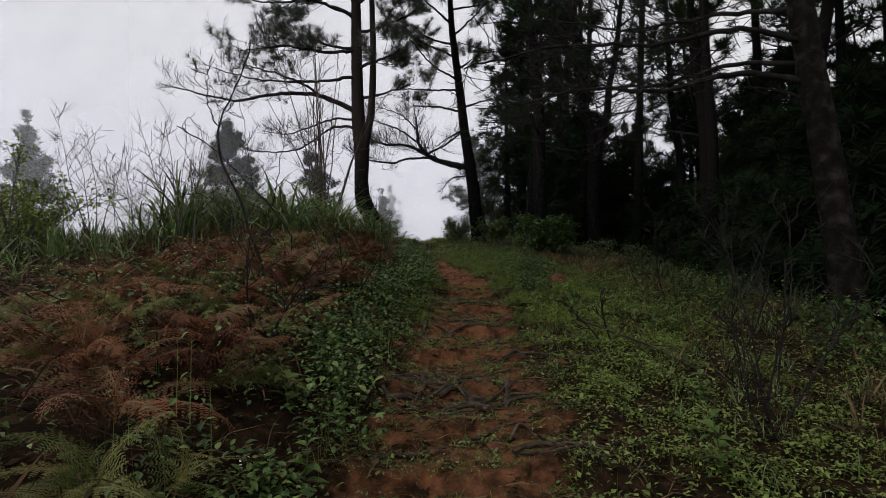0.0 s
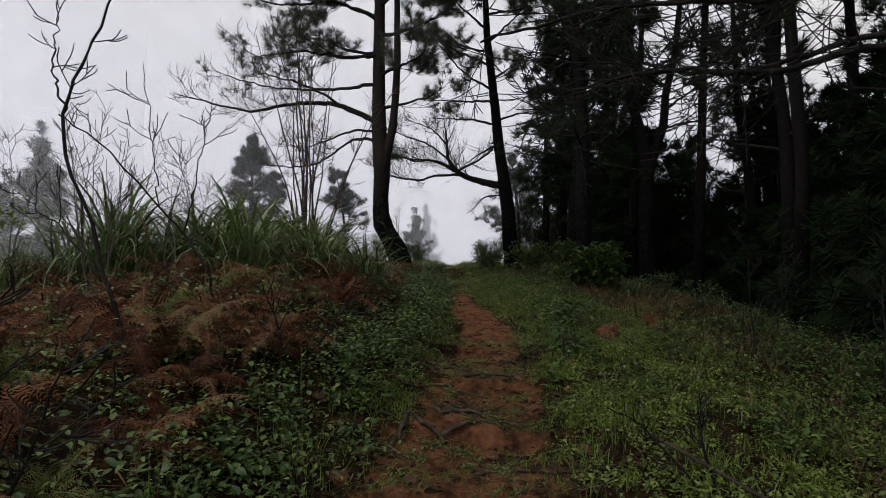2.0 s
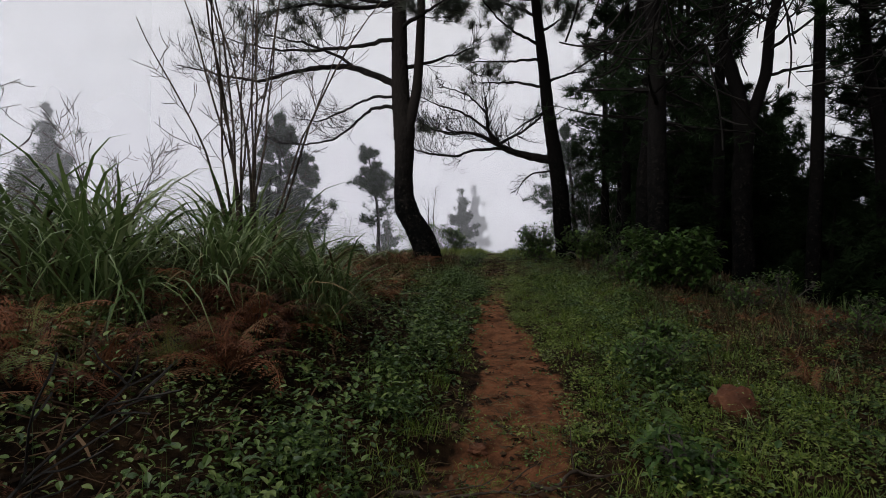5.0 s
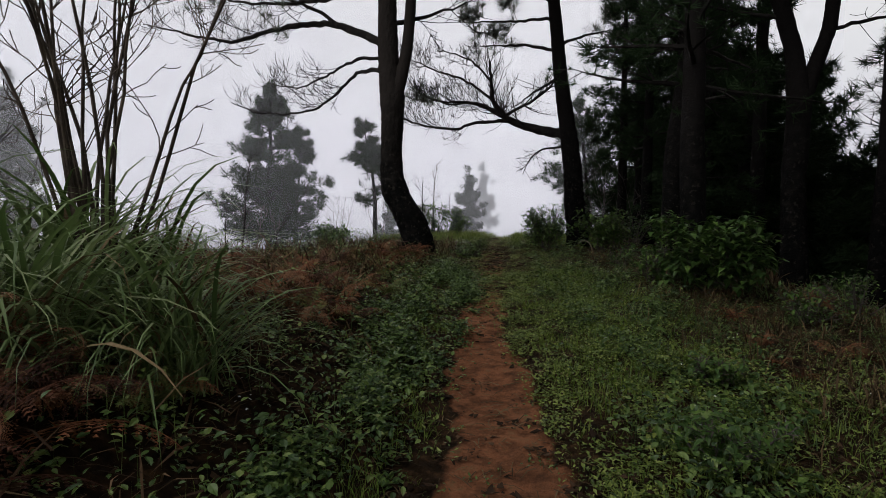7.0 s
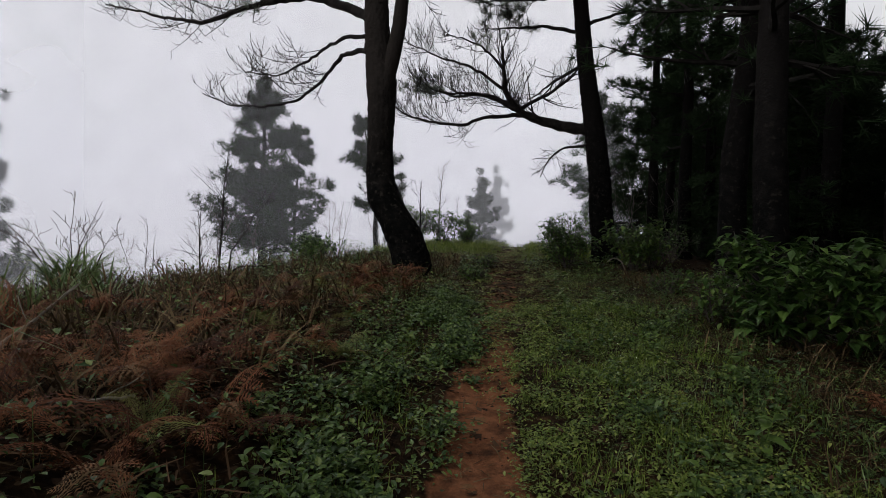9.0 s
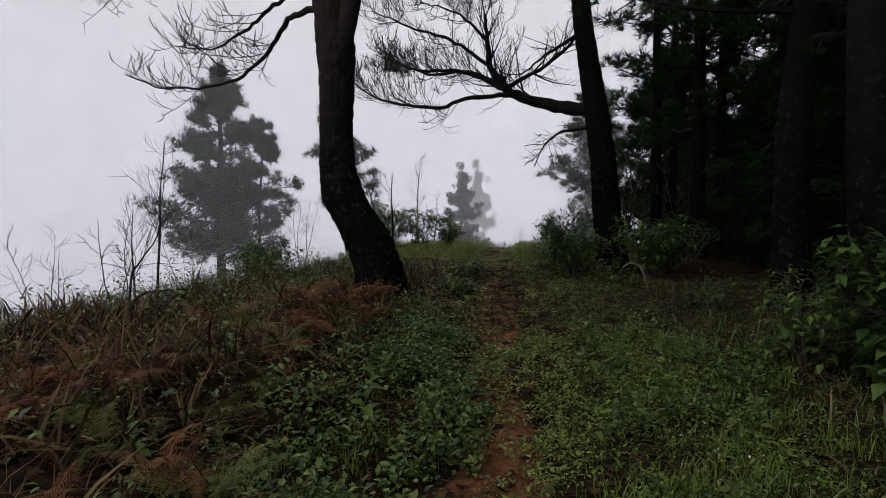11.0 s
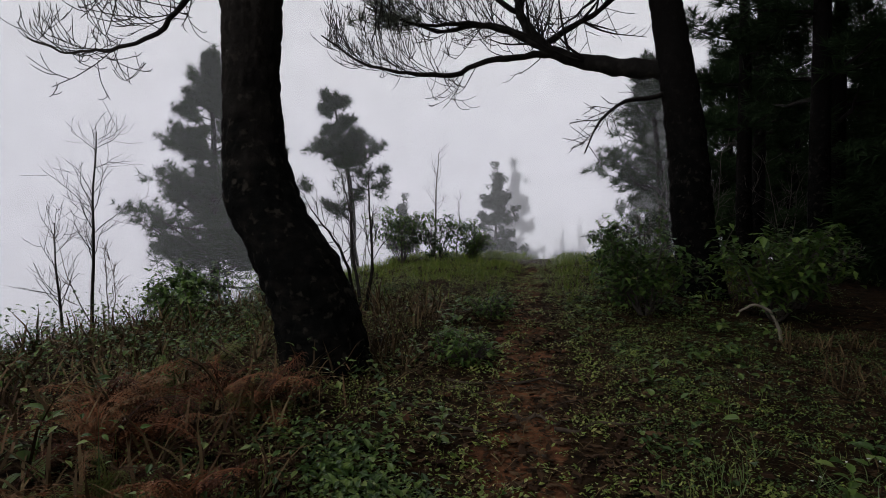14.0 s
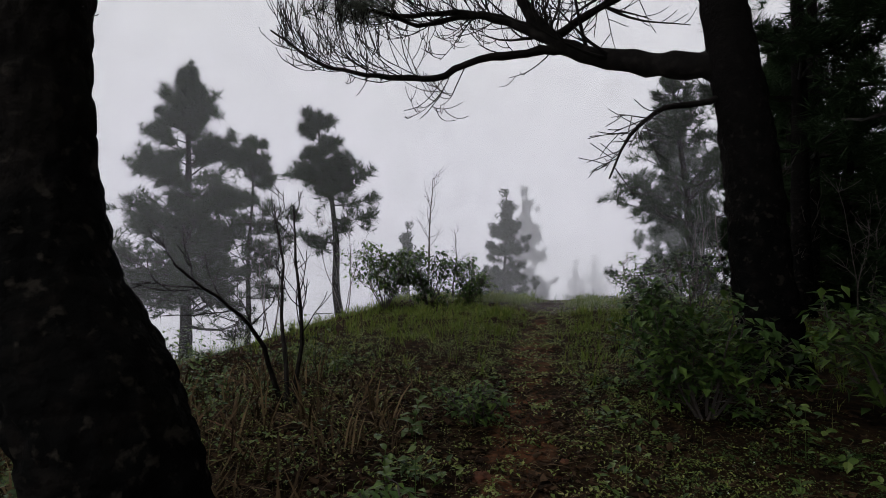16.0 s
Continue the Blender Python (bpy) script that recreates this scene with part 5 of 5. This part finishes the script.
# ---- shrubs ----
def shrub(x, y, height, radius, label, seed, leaf=(0.07, 0.12), leaves=520, stems=7, material=None):
    r = np.random.default_rng(seed)
    t = thing("shrub", x, y, on(x, y, -0.03), label, "shrub", "leafy shrubs")
    places, dirs = [], []
    for k in range(stems):
        a = 6.283 * k / stems + r.uniform(-0.3, 0.3)
        w = wander((0.03 * math.cos(a), 0.03 * math.sin(a), 0), (math.cos(a) * radius * r.uniform(0.3, 1.0), math.sin(a) * radius * r.uniform(0.3, 1.0), height * 0.9), height * r.uniform(0.75, 1.1), 6, 0.10, 0.02, r)
        sh = Shape()
        sh.tube(w, np.linspace(0.012, 0.004, 7), 5, cap=False)
        tips = []
        twigs(sh, w, 0.012, r, 7, height * 0.4, 1, tips, 3, 0.03, 1.0)
        part("stem", sh.mesh("stem", M_TWIG), None, t)
        for p, d in tips + [(q, np.array([0, 0, 1.0])) for q in w[2:]]:
            for _ in range(max(1, leaves // (stems * 26))):
                places.append(p + r.normal(size=3) * 0.035)
                b = r.normal(size=3)
                b[2] *= 0.35
                dirs.append(b)
    sh = Shape()
    dirs = np.array(dirs)
    dirs[:, 2] -= 0.25
    sh.repeat(LEAF[0], LEAF[1], np.array(places), aim(dirs), r.uniform(*leaf, len(places)))
    tagged(part("leaves", sh.mesh("leaves", material or M_SHRUB), None, t), kind="stuff")
    return t


S_LABEL = "leafy green shrub with broad pointed leaves beside the trail"
shrub(2.62, 13.75, 1.05, 0.75, S_LABEL, 1, (0.10, 0.17), 2300, 13)
shrub(2.05, 14.5, 0.55, 0.4, S_LABEL, 2)
shrub(0.55, 19.0, 0.85, 0.55, S_LABEL, 3, (0.07, 0.12), 1500, 10)
shrub(0.3, 19.7, 0.75, 0.4, S_LABEL, 4)
shrub(1.75, 18.9, 0.85, 0.6, S_LABEL, 5, (0.08, 0.13), 1500, 10)
shrub(2.15, 19.5, 0.8, 0.5, S_LABEL, 6)
shrub(0.75, 21.2, 1.0, 0.5, "scrubby green bush on the hill's crest", 7, (0.05, 0.09), 700, 8)
shrub(0.5, 23.2, 0.9, 0.5, "scrubby green bush on the hill's crest", 8, (0.05, 0.09), 700, 8)
shrub(-3.75, 23.8, 1.1, 0.6, "narrow-leaved green bush on the hill's crest", 9, (0.07, 0.11), 1600, 10)
shrub(-3.1, 24.3, 0.9, 0.5, "narrow-leaved green bush on the hill's crest", 10, (0.07, 0.11), 1300, 9)
shrub(-2.4, 24.6, 0.8, 0.45, "narrow-leaved green bush on the hill's crest", 11, (0.07, 0.11), 1300, 9)
shrub(-4.4, 18.2, 0.65, 0.5, S_LABEL, 12, (0.06, 0.10), 1300, 9)
shrub(-3.9, 17.4, 0.45, 0.4, S_LABEL, 13, (0.06, 0.10), 600, 7)
shrub(-5.6, 7.2, 1.0, 0.8, "pale green bush on the bank", 14, (0.05, 0.09), 1500, 9, M_FRESH_LIT)
shrub(-6.4, 8.3, 1.2, 0.8, "pale green bush on the bank", 15, (0.05, 0.09), 1500, 9, M_FRESH_LIT)
shrub(-4.9, 6.2, 1.15, 0.9, "pale green bush on the bank", 16, (0.05, 0.09), 1500, 10, M_FRESH_LIT)
shrub(-5.6, 5.4, 1.0, 0.9, "pale green bush on the bank", 17, (0.05, 0.09), 1500, 10, M_FRESH_LIT)
for k, (x, y, h) in enumerate(((3.4, 8.6, 0.4), (3.6, 10.4, 0.45), (3.2, 12.4, 0.4), (3.9, 12.9, 0.5), (3.6, 6.7, 0.35), (3.9, 5.2, 0.4), (1.9, 16.4, 0.4), (2.6, 16.0, 0.5), (3.3, 17.2, 0.6), (2.7, 20.6, 0.8), (1.35, 8.9, 0.32), (1.7, 10.2, 0.28), (1.2, 7.2, 0.25), (-0.95, 17.0, 0.28), (-1.0, 18.6, 0.3))):
    shrub(x, y, h, h * 0.9, "low leafy bush at the trail's side", 40 + k, (0.045, 0.08), 420, 7)


# ---- bare saplings and dead stalks ----
def sapling(x, y, height, stems, label, seed, spread=0.12, twig=7, radius=0.016, reach=0.22, depth=1, lean=(0, 0), material=None, name="dead_sapling", bend=0.07):
    r = np.random.default_rng(seed)
    t = thing(name, x, y, on(x, y, -0.03), label, "sapling", "bare saplings")
    for k in range(stems):
        a = 6.283 * k / stems + r.uniform(-0.3, 0.3)
        d = (math.cos(a) * spread * r.uniform(0.4, 1.2) + lean[0], math.sin(a) * spread * r.uniform(0.4, 1.2) + lean[1], 1)
        h = height * r.uniform(0.75, 1.05) if stems > 1 else height
        w = wander((0.04 * math.cos(a) * (stems > 1), 0.04 * math.sin(a) * (stems > 1), 0), d, h, 12, bend, 0.01, r)
        sh = Shape()
        sh.tube(w, np.linspace(radius, radius * 0.25, 13), 6, 0.05, cap=False)
        twigs(sh, w[3:], radius * 0.7, r, twig, height * reach, depth, [], 3, 0.06, 1.0)
        part("stem", sh.mesh("stem", material or M_TWIG), None, t)
    return t


sapling(-1.95, 8.9, 3.2, 15, "tall clump of bare burnt stems in the grass", 2, 0.13, 8, 0.015, 0.15, 1, material=M_ROOT, bend=0.07)


def crooked(stems, label, seed, twig, reach):
    """A dead sapling whose stems follow given bends, the first one rooted in the ground."""
    r = np.random.default_rng(seed)
    x, y = stems[0][0][0][:2]
    t = thing("dead_sapling", x, y, on(x, y), label, "sapling", "bare saplings")
    for pts, r0 in stems:
        p = np.array(pts, float) - np.array([x, y, on(x, y)])
        k = np.linspace(0, len(p) - 1, 22)
        c = np.stack([np.interp(k, np.arange(len(p)), p[:, q]) for q in range(3)], -1)
        c[1:-1] = (c[:-2] + 2 * c[1:-1] + c[2:]) / 4 + r.normal(size=(20, 3)) * 0.008
        sh = Shape()
        sh.tube(c, np.linspace(r0, r0 * 0.4, 22), 7, 0.08, cap=False)
        twigs(sh, c[6:], r0 * 0.5, r, twig, reach, 1, [], 3, 0.09, 1.0)
        part("stem", sh.mesh("stem", M_LIMB, True), None, t)


crooked([([(-1.40, 4.6, on(-1.4, 4.6, -0.05)), (-1.48, 4.6, 1.04), (-1.60, 4.6, 1.45), (-1.69, 4.6, 1.75), (-1.87, 4.62, 2.07), (-1.90, 4.62, 2.35), (-1.81, 4.6, 2.59), (-1.67, 4.6, 2.84), (-1.62, 4.6, 3.1)], 0.013),
         ([(-1.90, 4.62, 2.35), (-2.0, 4.65, 2.6), (-2.02, 4.7, 2.9)], 0.007), ([(-1.60, 4.6, 1.45), (-1.95, 4.7, 1.75), (-2.3, 4.8, 1.95)], 0.006)], "thin crooked forked dead sapling among the ferns", 5, 4, 0.32)
crooked([([(-1.42, 5.5, on(-1.42, 5.5, -0.05)), (-1.50, 5.5, 1.35), (-1.58, 5.5, 1.62), (-1.9, 5.5, 1.95), (-2.37, 5.5, 2.41), (-2.7, 5.55, 2.6)], 0.011),
         ([(-1.9, 5.5, 1.95), (-1.97, 5.5, 2.4), (-2.06, 5.5, 2.95)], 0.005), ([(-1.72, 5.5, 1.78), (-1.62, 5.5, 2.3), (-1.55, 5.5, 2.7)], 0.005)], "thin leaning dead sapling with long upright twigs", 6, 4, 0.35)
for k, (x, y, h, n) in enumerate(((-3.0, 6.4, 1.6, 4), (-3.8, 7.6, 1.9, 5), (-4.6, 7.2, 1.9, 5), (-3.4, 9.0, 1.8, 4), (-5.2, 9.2, 2.0, 5), (-2.6, 6.9, 1.4, 3), (-6.2, 10.5, 2.2, 4), (-4.4, 10.4, 1.6, 4))):
    sapling(x, y, h, n, "pale leafless twiggy shrub on the bank", 10 + k, 0.22, 8, 0.009, 0.24, 1, name="bare_shrub")
sapling(-7.72, 20.0, 4.0 - on(-7.72, 20.0), 1, "slender dead tree with upswept bare twigs", 32, 0.02, 20, 0.034, 0.30, 1, material=M_LIMB, bend=0.03)
sapling(-8.05, 19.8, 2.6 - on(-8.05, 19.8), 1, "short dead tree with drooping bare twigs", 33, 0.02, 16, 0.028, 0.38, 1, material=M_LIMB, bend=0.03)
sapling(-3.5, 25.4, 2.5, 1, "small bare tree on the hill's crest", 34, 0.05, 12, 0.03, 0.26, 1)
sapling(-2.95, 25.4, 1.4, 1, "small bare tree on the hill's crest", 35, 0.05, 9, 0.02, 0.28, 1)
sapling(-2.38, 18.4, 1.75, 3, "dark crooked dead shrub beside the burnt pine", 36, 0.35, 10, 0.022, 0.28, 1, (-0.2, 0), M_LIMB, bend=0.13)
sapling(-5.6, 26.0, 2.6, 4, "pale thicket of bare stems", 37, 0.15, 8, 0.014, 0.22, 1, name="bare_shrub")
sapling(-6.8, 25.0, 2.4, 4, "pale thicket of bare stems", 38, 0.15, 8, 0.014, 0.22, 1, name="bare_shrub")
for k, (x, y, h) in enumerate(((1.9, 23.8, 2.2), (2.5, 24.6, 2.4), (1.5, 25.2, 2.0), (3.1, 23.0, 2.0), (-5.4, 13.6, 1.5), (-6.2, 14.6, 1.6), (-4.8, 15.6, 1.2), (-7.2, 17.0, 1.8), (-6.0, 18.6, 1.6))):
    sapling(x, y, h, 3, "pale leafless twiggy shrub", 50 + k, 0.22, 7, 0.010, 0.26, 1, name="bare_shrub")
sapling(-4.0, 14.8, 1.6, 2, "crooked dead sapling on the slope", 39, 0.3, 8, 0.014, 0.3, 1, (-0.3, 0), M_LIMB, bend=0.22)
for k, (x, y, h, lx) in enumerate(((1.95, 3.2, 1.05, 0.2), (2.15, 3.6, 1.25, -0.1), (1.75, 2.9, 0.8, -0.5), (2.5, 4.6, 0.8, 0.1), (1.4, 4.6, 0.5, -0.6), (3.0, 7.4, 1.1, 0.1), (3.3, 6.2, 1.3, 0.2), (-1.15, 3.4, 0.9, 0.1), (-0.9, 5.4, 0.8, 0.1))):
    sapling(x, y, h, 2, "dry brown dead stalk with bare twigs", 70 + k, 0.25, 8, 0.009, 0.38, 1, (lx, 0), M_LIMB, "dead_stalk")


# ---- wood, roots, clods ----
def stick(name, pts, r0, r1, label, material, category="branch", seed=1, count=0):
    r = np.random.default_rng(seed)
    pts = np.asarray(pts, float)
    t = np.linspace(0, 1, 16)
    k = np.linspace(0, 1, len(pts))
    c = np.stack([np.interp(t, k, pts[:, q]) for q in range(3)], -1)
    c[1:-1] = (c[:-2] + 2 * c[1:-1] + c[2:]) / 4
    c += r.normal(size=c.shape) * r0 * 0.25
    sh = Shape()
    sh.tube(c, np.linspace(r0, r1, 16), 8, 0.08)
    if count:
        twigs(sh, c, r1, r, count, 0.35, 0, [], 4, 0.0, 0.5)
    return tagged(part(name, sh.mesh(name, material, True), None), label, category)


stick("bent_stick", [(1.53, 18.0, on(1.53, 18.0, -0.05)), (1.50, 18.0, on(1.5, 18, 0.12)), (1.42, 18.0, on(1.4, 18, 0.27)), (1.30, 18.0, on(1.3, 18, 0.30)), (1.20, 18.02, on(1.2, 18, 0.24))], 0.015, 0.009, "bleached bent stick poking out of the ground", M_PALE)
stick("fallen_branch", [(-1.75, 9.72, on(-1.75, 9.72, 0.04)), (-1.46, 9.81, on(-1.46, 9.81, 0.12)), (-1.3, 10.1, on(-1.3, 10.1, 0.16))], 0.015, 0.006, "bleached fallen branch lying on the ferns", M_PALE, "branch", 3, 3)
stick("fallen_branch", [(-2.2, 10.0, on(-2.2, 10.0, 0.05)), (-2.35, 10.5, on(-2.35, 10.5, 0.2)), (-2.5, 11.0, on(-2.5, 11.0, 0.4))], 0.013, 0.005, "bleached fallen branch lying on the ferns", M_PALE, "branch", 4, 3)
stick("fallen_branch", [(1.2, 4.9, on(1.2, 4.9, 0.15)), (1.6, 4.2, on(1.6, 4.2, 0.12)), (1.9, 3.7, on(1.9, 3.7, 0.02))], 0.012, 0.005, "thin dry branch lying in the weeds", M_ROOT, "branch", 5, 4)
r = np.random.default_rng(9)
for k in range(44):
    s = r.uniform(2.3, 7.2) if k < 30 else r.uniform(13.5, 17.0)
    x0 = trail(s) + r.uniform(-0.75, 0.35)
    xs = np.linspace(x0, x0 + r.uniform(0.25, 0.75), 5)
    ys = s + np.cumsum(r.normal(size=5) * 0.09) - 0.03
    stick("root", [(a, b, on(a, b, r.uniform(-0.005, 0.03))) for a, b in zip(xs, ys)], r.uniform(0.006, 0.018), 0.004, "gnarled weathered root across the worn trail", M_ROOT, "root", 60 + k, 2)["group"] = "roots in the trail"


r = np.random.default_rng(19)
for k in range(11):
    step_at = (3.75, 3.85, 3.65, 5.35)[k % 4] + r.normal() * 0.06
    x0 = trail(step_at) + r.uniform(-0.65, 0.35)
    if k % 3:
        n, go, side = 7, r.uniform(0.35, 0.8), r.normal() * 0.05
        xs, ys = x0 + np.linspace(0, go, n), step_at - 0.05 + side + np.cumsum(r.normal(size=n) * 0.06)
    else:
        n = 6
        xs, ys = x0 + np.cumsum(r.normal(size=n) * 0.035), step_at + 0.12 - np.linspace(0, r.uniform(0.3, 0.5), n)
    r0 = r.uniform(0.010, 0.026)
    stick("root", [(a, b, on(a, b, r0 * r.uniform(0.1, 1.3))) for a, b in zip(xs, ys)], r0, 0.007, "thick gnarled root over a worn ledge of the trail", M_ROOT, "root", 160 + k, 3)["group"] = "roots in the trail"


def lump(name, x, y, size, label, material, category, seed, group=""):
    bm = bmesh.new()
    bmesh.ops.create_icosphere(bm, subdivisions=3, radius=1)
    o = Vector((seed * 3.1, seed * 1.7, 0))
    for v in bm.verts:
        k = 1 + 0.35 * noise.noise(v.co * 1.6 + o) + 0.15 * noise.noise(v.co * 4.5 + o)
        v.co = Vector((v.co.x * size[0], v.co.y * size[1], max(-0.5, v.co.z) * size[2])) * k
    me = bpy.data.meshes.new(name)
    bm.to_mesh(me)
    bm.free()
    ob = part(name, me, material)
    ob.matrix_world = pose(x, y, on(x, y, size[2] * 0.2), 0, 0, seed * 40)
    return tagged(ob, label, category, group)


lump("earth_mound", 1.75, 8.3, (0.15, 0.13, 0.13), "small mound of bare red earth in the weeds", M_CLOD, "earth", 3)
for k in range(60):
    y = r.uniform(1.4, 9.0) if k < 46 else r.uniform(13, 19)
    x = trail(y) + r.normal() * 0.45
    s = r.uniform(0.02, 0.06)
    lump("clod", x, y, (s, s * r.uniform(0.7, 1.2), s * 0.6), "crumbling clod of red earth on the trail", M_CLOD if k % 3 else M_STONE, "clod", 10 + k, "clods on the trail")


# ---- single leafy weeds that stand out ----
LEAF_BIG = []
for k in range(3):
    sh, n = Shape(), 7
    s = np.linspace(0, 1, n)
    w = 0.26 * np.sin(np.pi * s ** 0.8) ** 0.9
    z = 0.10 * np.sin(s * 2.6) - (0.25 + 0.1 * k) * s ** 2
    v = np.stack([np.stack([-w, s, z + 0.35 * w], -1), np.stack([0 * s, s, z], -1), np.stack([w, s, z + 0.35 * w], -1)], 1).reshape(-1, 3)
    sh.add(v, f4=[(3 * i + q, 3 * i + q + 1, 3 * i + q + 4, 3 * i + q + 3) for i in range(n - 1) for q in (0, 1)])
    LEAF_BIG.append(sh.mesh("leaf", M_LEAF, True))


def weed(seed, height):
    r = np.random.default_rng(seed)
    t = thing("leafy_weed", 0, 0, 0, "upright weed with broad bright green leaves beside the trail", "plant", "leafy weeds")
    w = wander((0, 0, -0.02), (0.1, 0.1, 1), height, 6, 0.08, 0.02, r)
    sh = Shape()
    sh.tube(w, np.linspace(0.005, 0.002, 7), 5, cap=False)
    part("stem", sh.mesh("stem", M_LEAF), None, t)
    for k in range(13):
        u = (k + 1) / 13
        p = w[min(6, int(u * 6))]
        l = part("leaf", LEAF_BIG[k % 3], None, t)
        sc = height * 0.42 * (1.1 - 0.5 * u)
        l.matrix_local = pose(*p, r.uniform(0, 40), r.uniform(-15, 15), 137.5 * k) @ Matrix.Diagonal((sc, sc, sc, 1))
    return t


weeds = [weed(k, h) for k, h in enumerate((0.26, 0.32, 0.22))]
WEED_AT = ((-0.62, 2.4), (-0.85, 3.0), (-0.75, 3.9), (-0.9, 4.8), (-0.62, 5.7), (-0.75, 6.6), (-0.55, 9.3), (-0.45, 9.8), (-0.8, 10.2), (-0.75, 11.4), (-0.95, 13.0), (-0.9, 13.9), (-1.0, 14.6), (-1.25, 13.6), (-1.3, 16.9), (-1.2, 17.4), (-1.35, 18.2), (-0.8, 15.6),
           (0.85, 6.2), (1.2, 7.6), (1.3, 9.6), (1.0, 10.6), (1.5, 11.4), (0.8, 12.2), (1.2, 13.1), (0.5, 14.4), (0.9, 15.3), (0.35, 16.6), (1.7, 12.6), (0.7, 17.6), (1.6, 3.4), (1.3, 2.5), (-1.5, 11.9), (-1.9, 13.2), (-2.2, 14.6))
for k, (x, y) in enumerate(WEED_AT):
    m = pose(x, y, on(x, y), 0, 0, 61 * k)
    if k < 3:
        weeds[k].matrix_world = m
    else:
        copy_thing(weeds[k % 3], m)
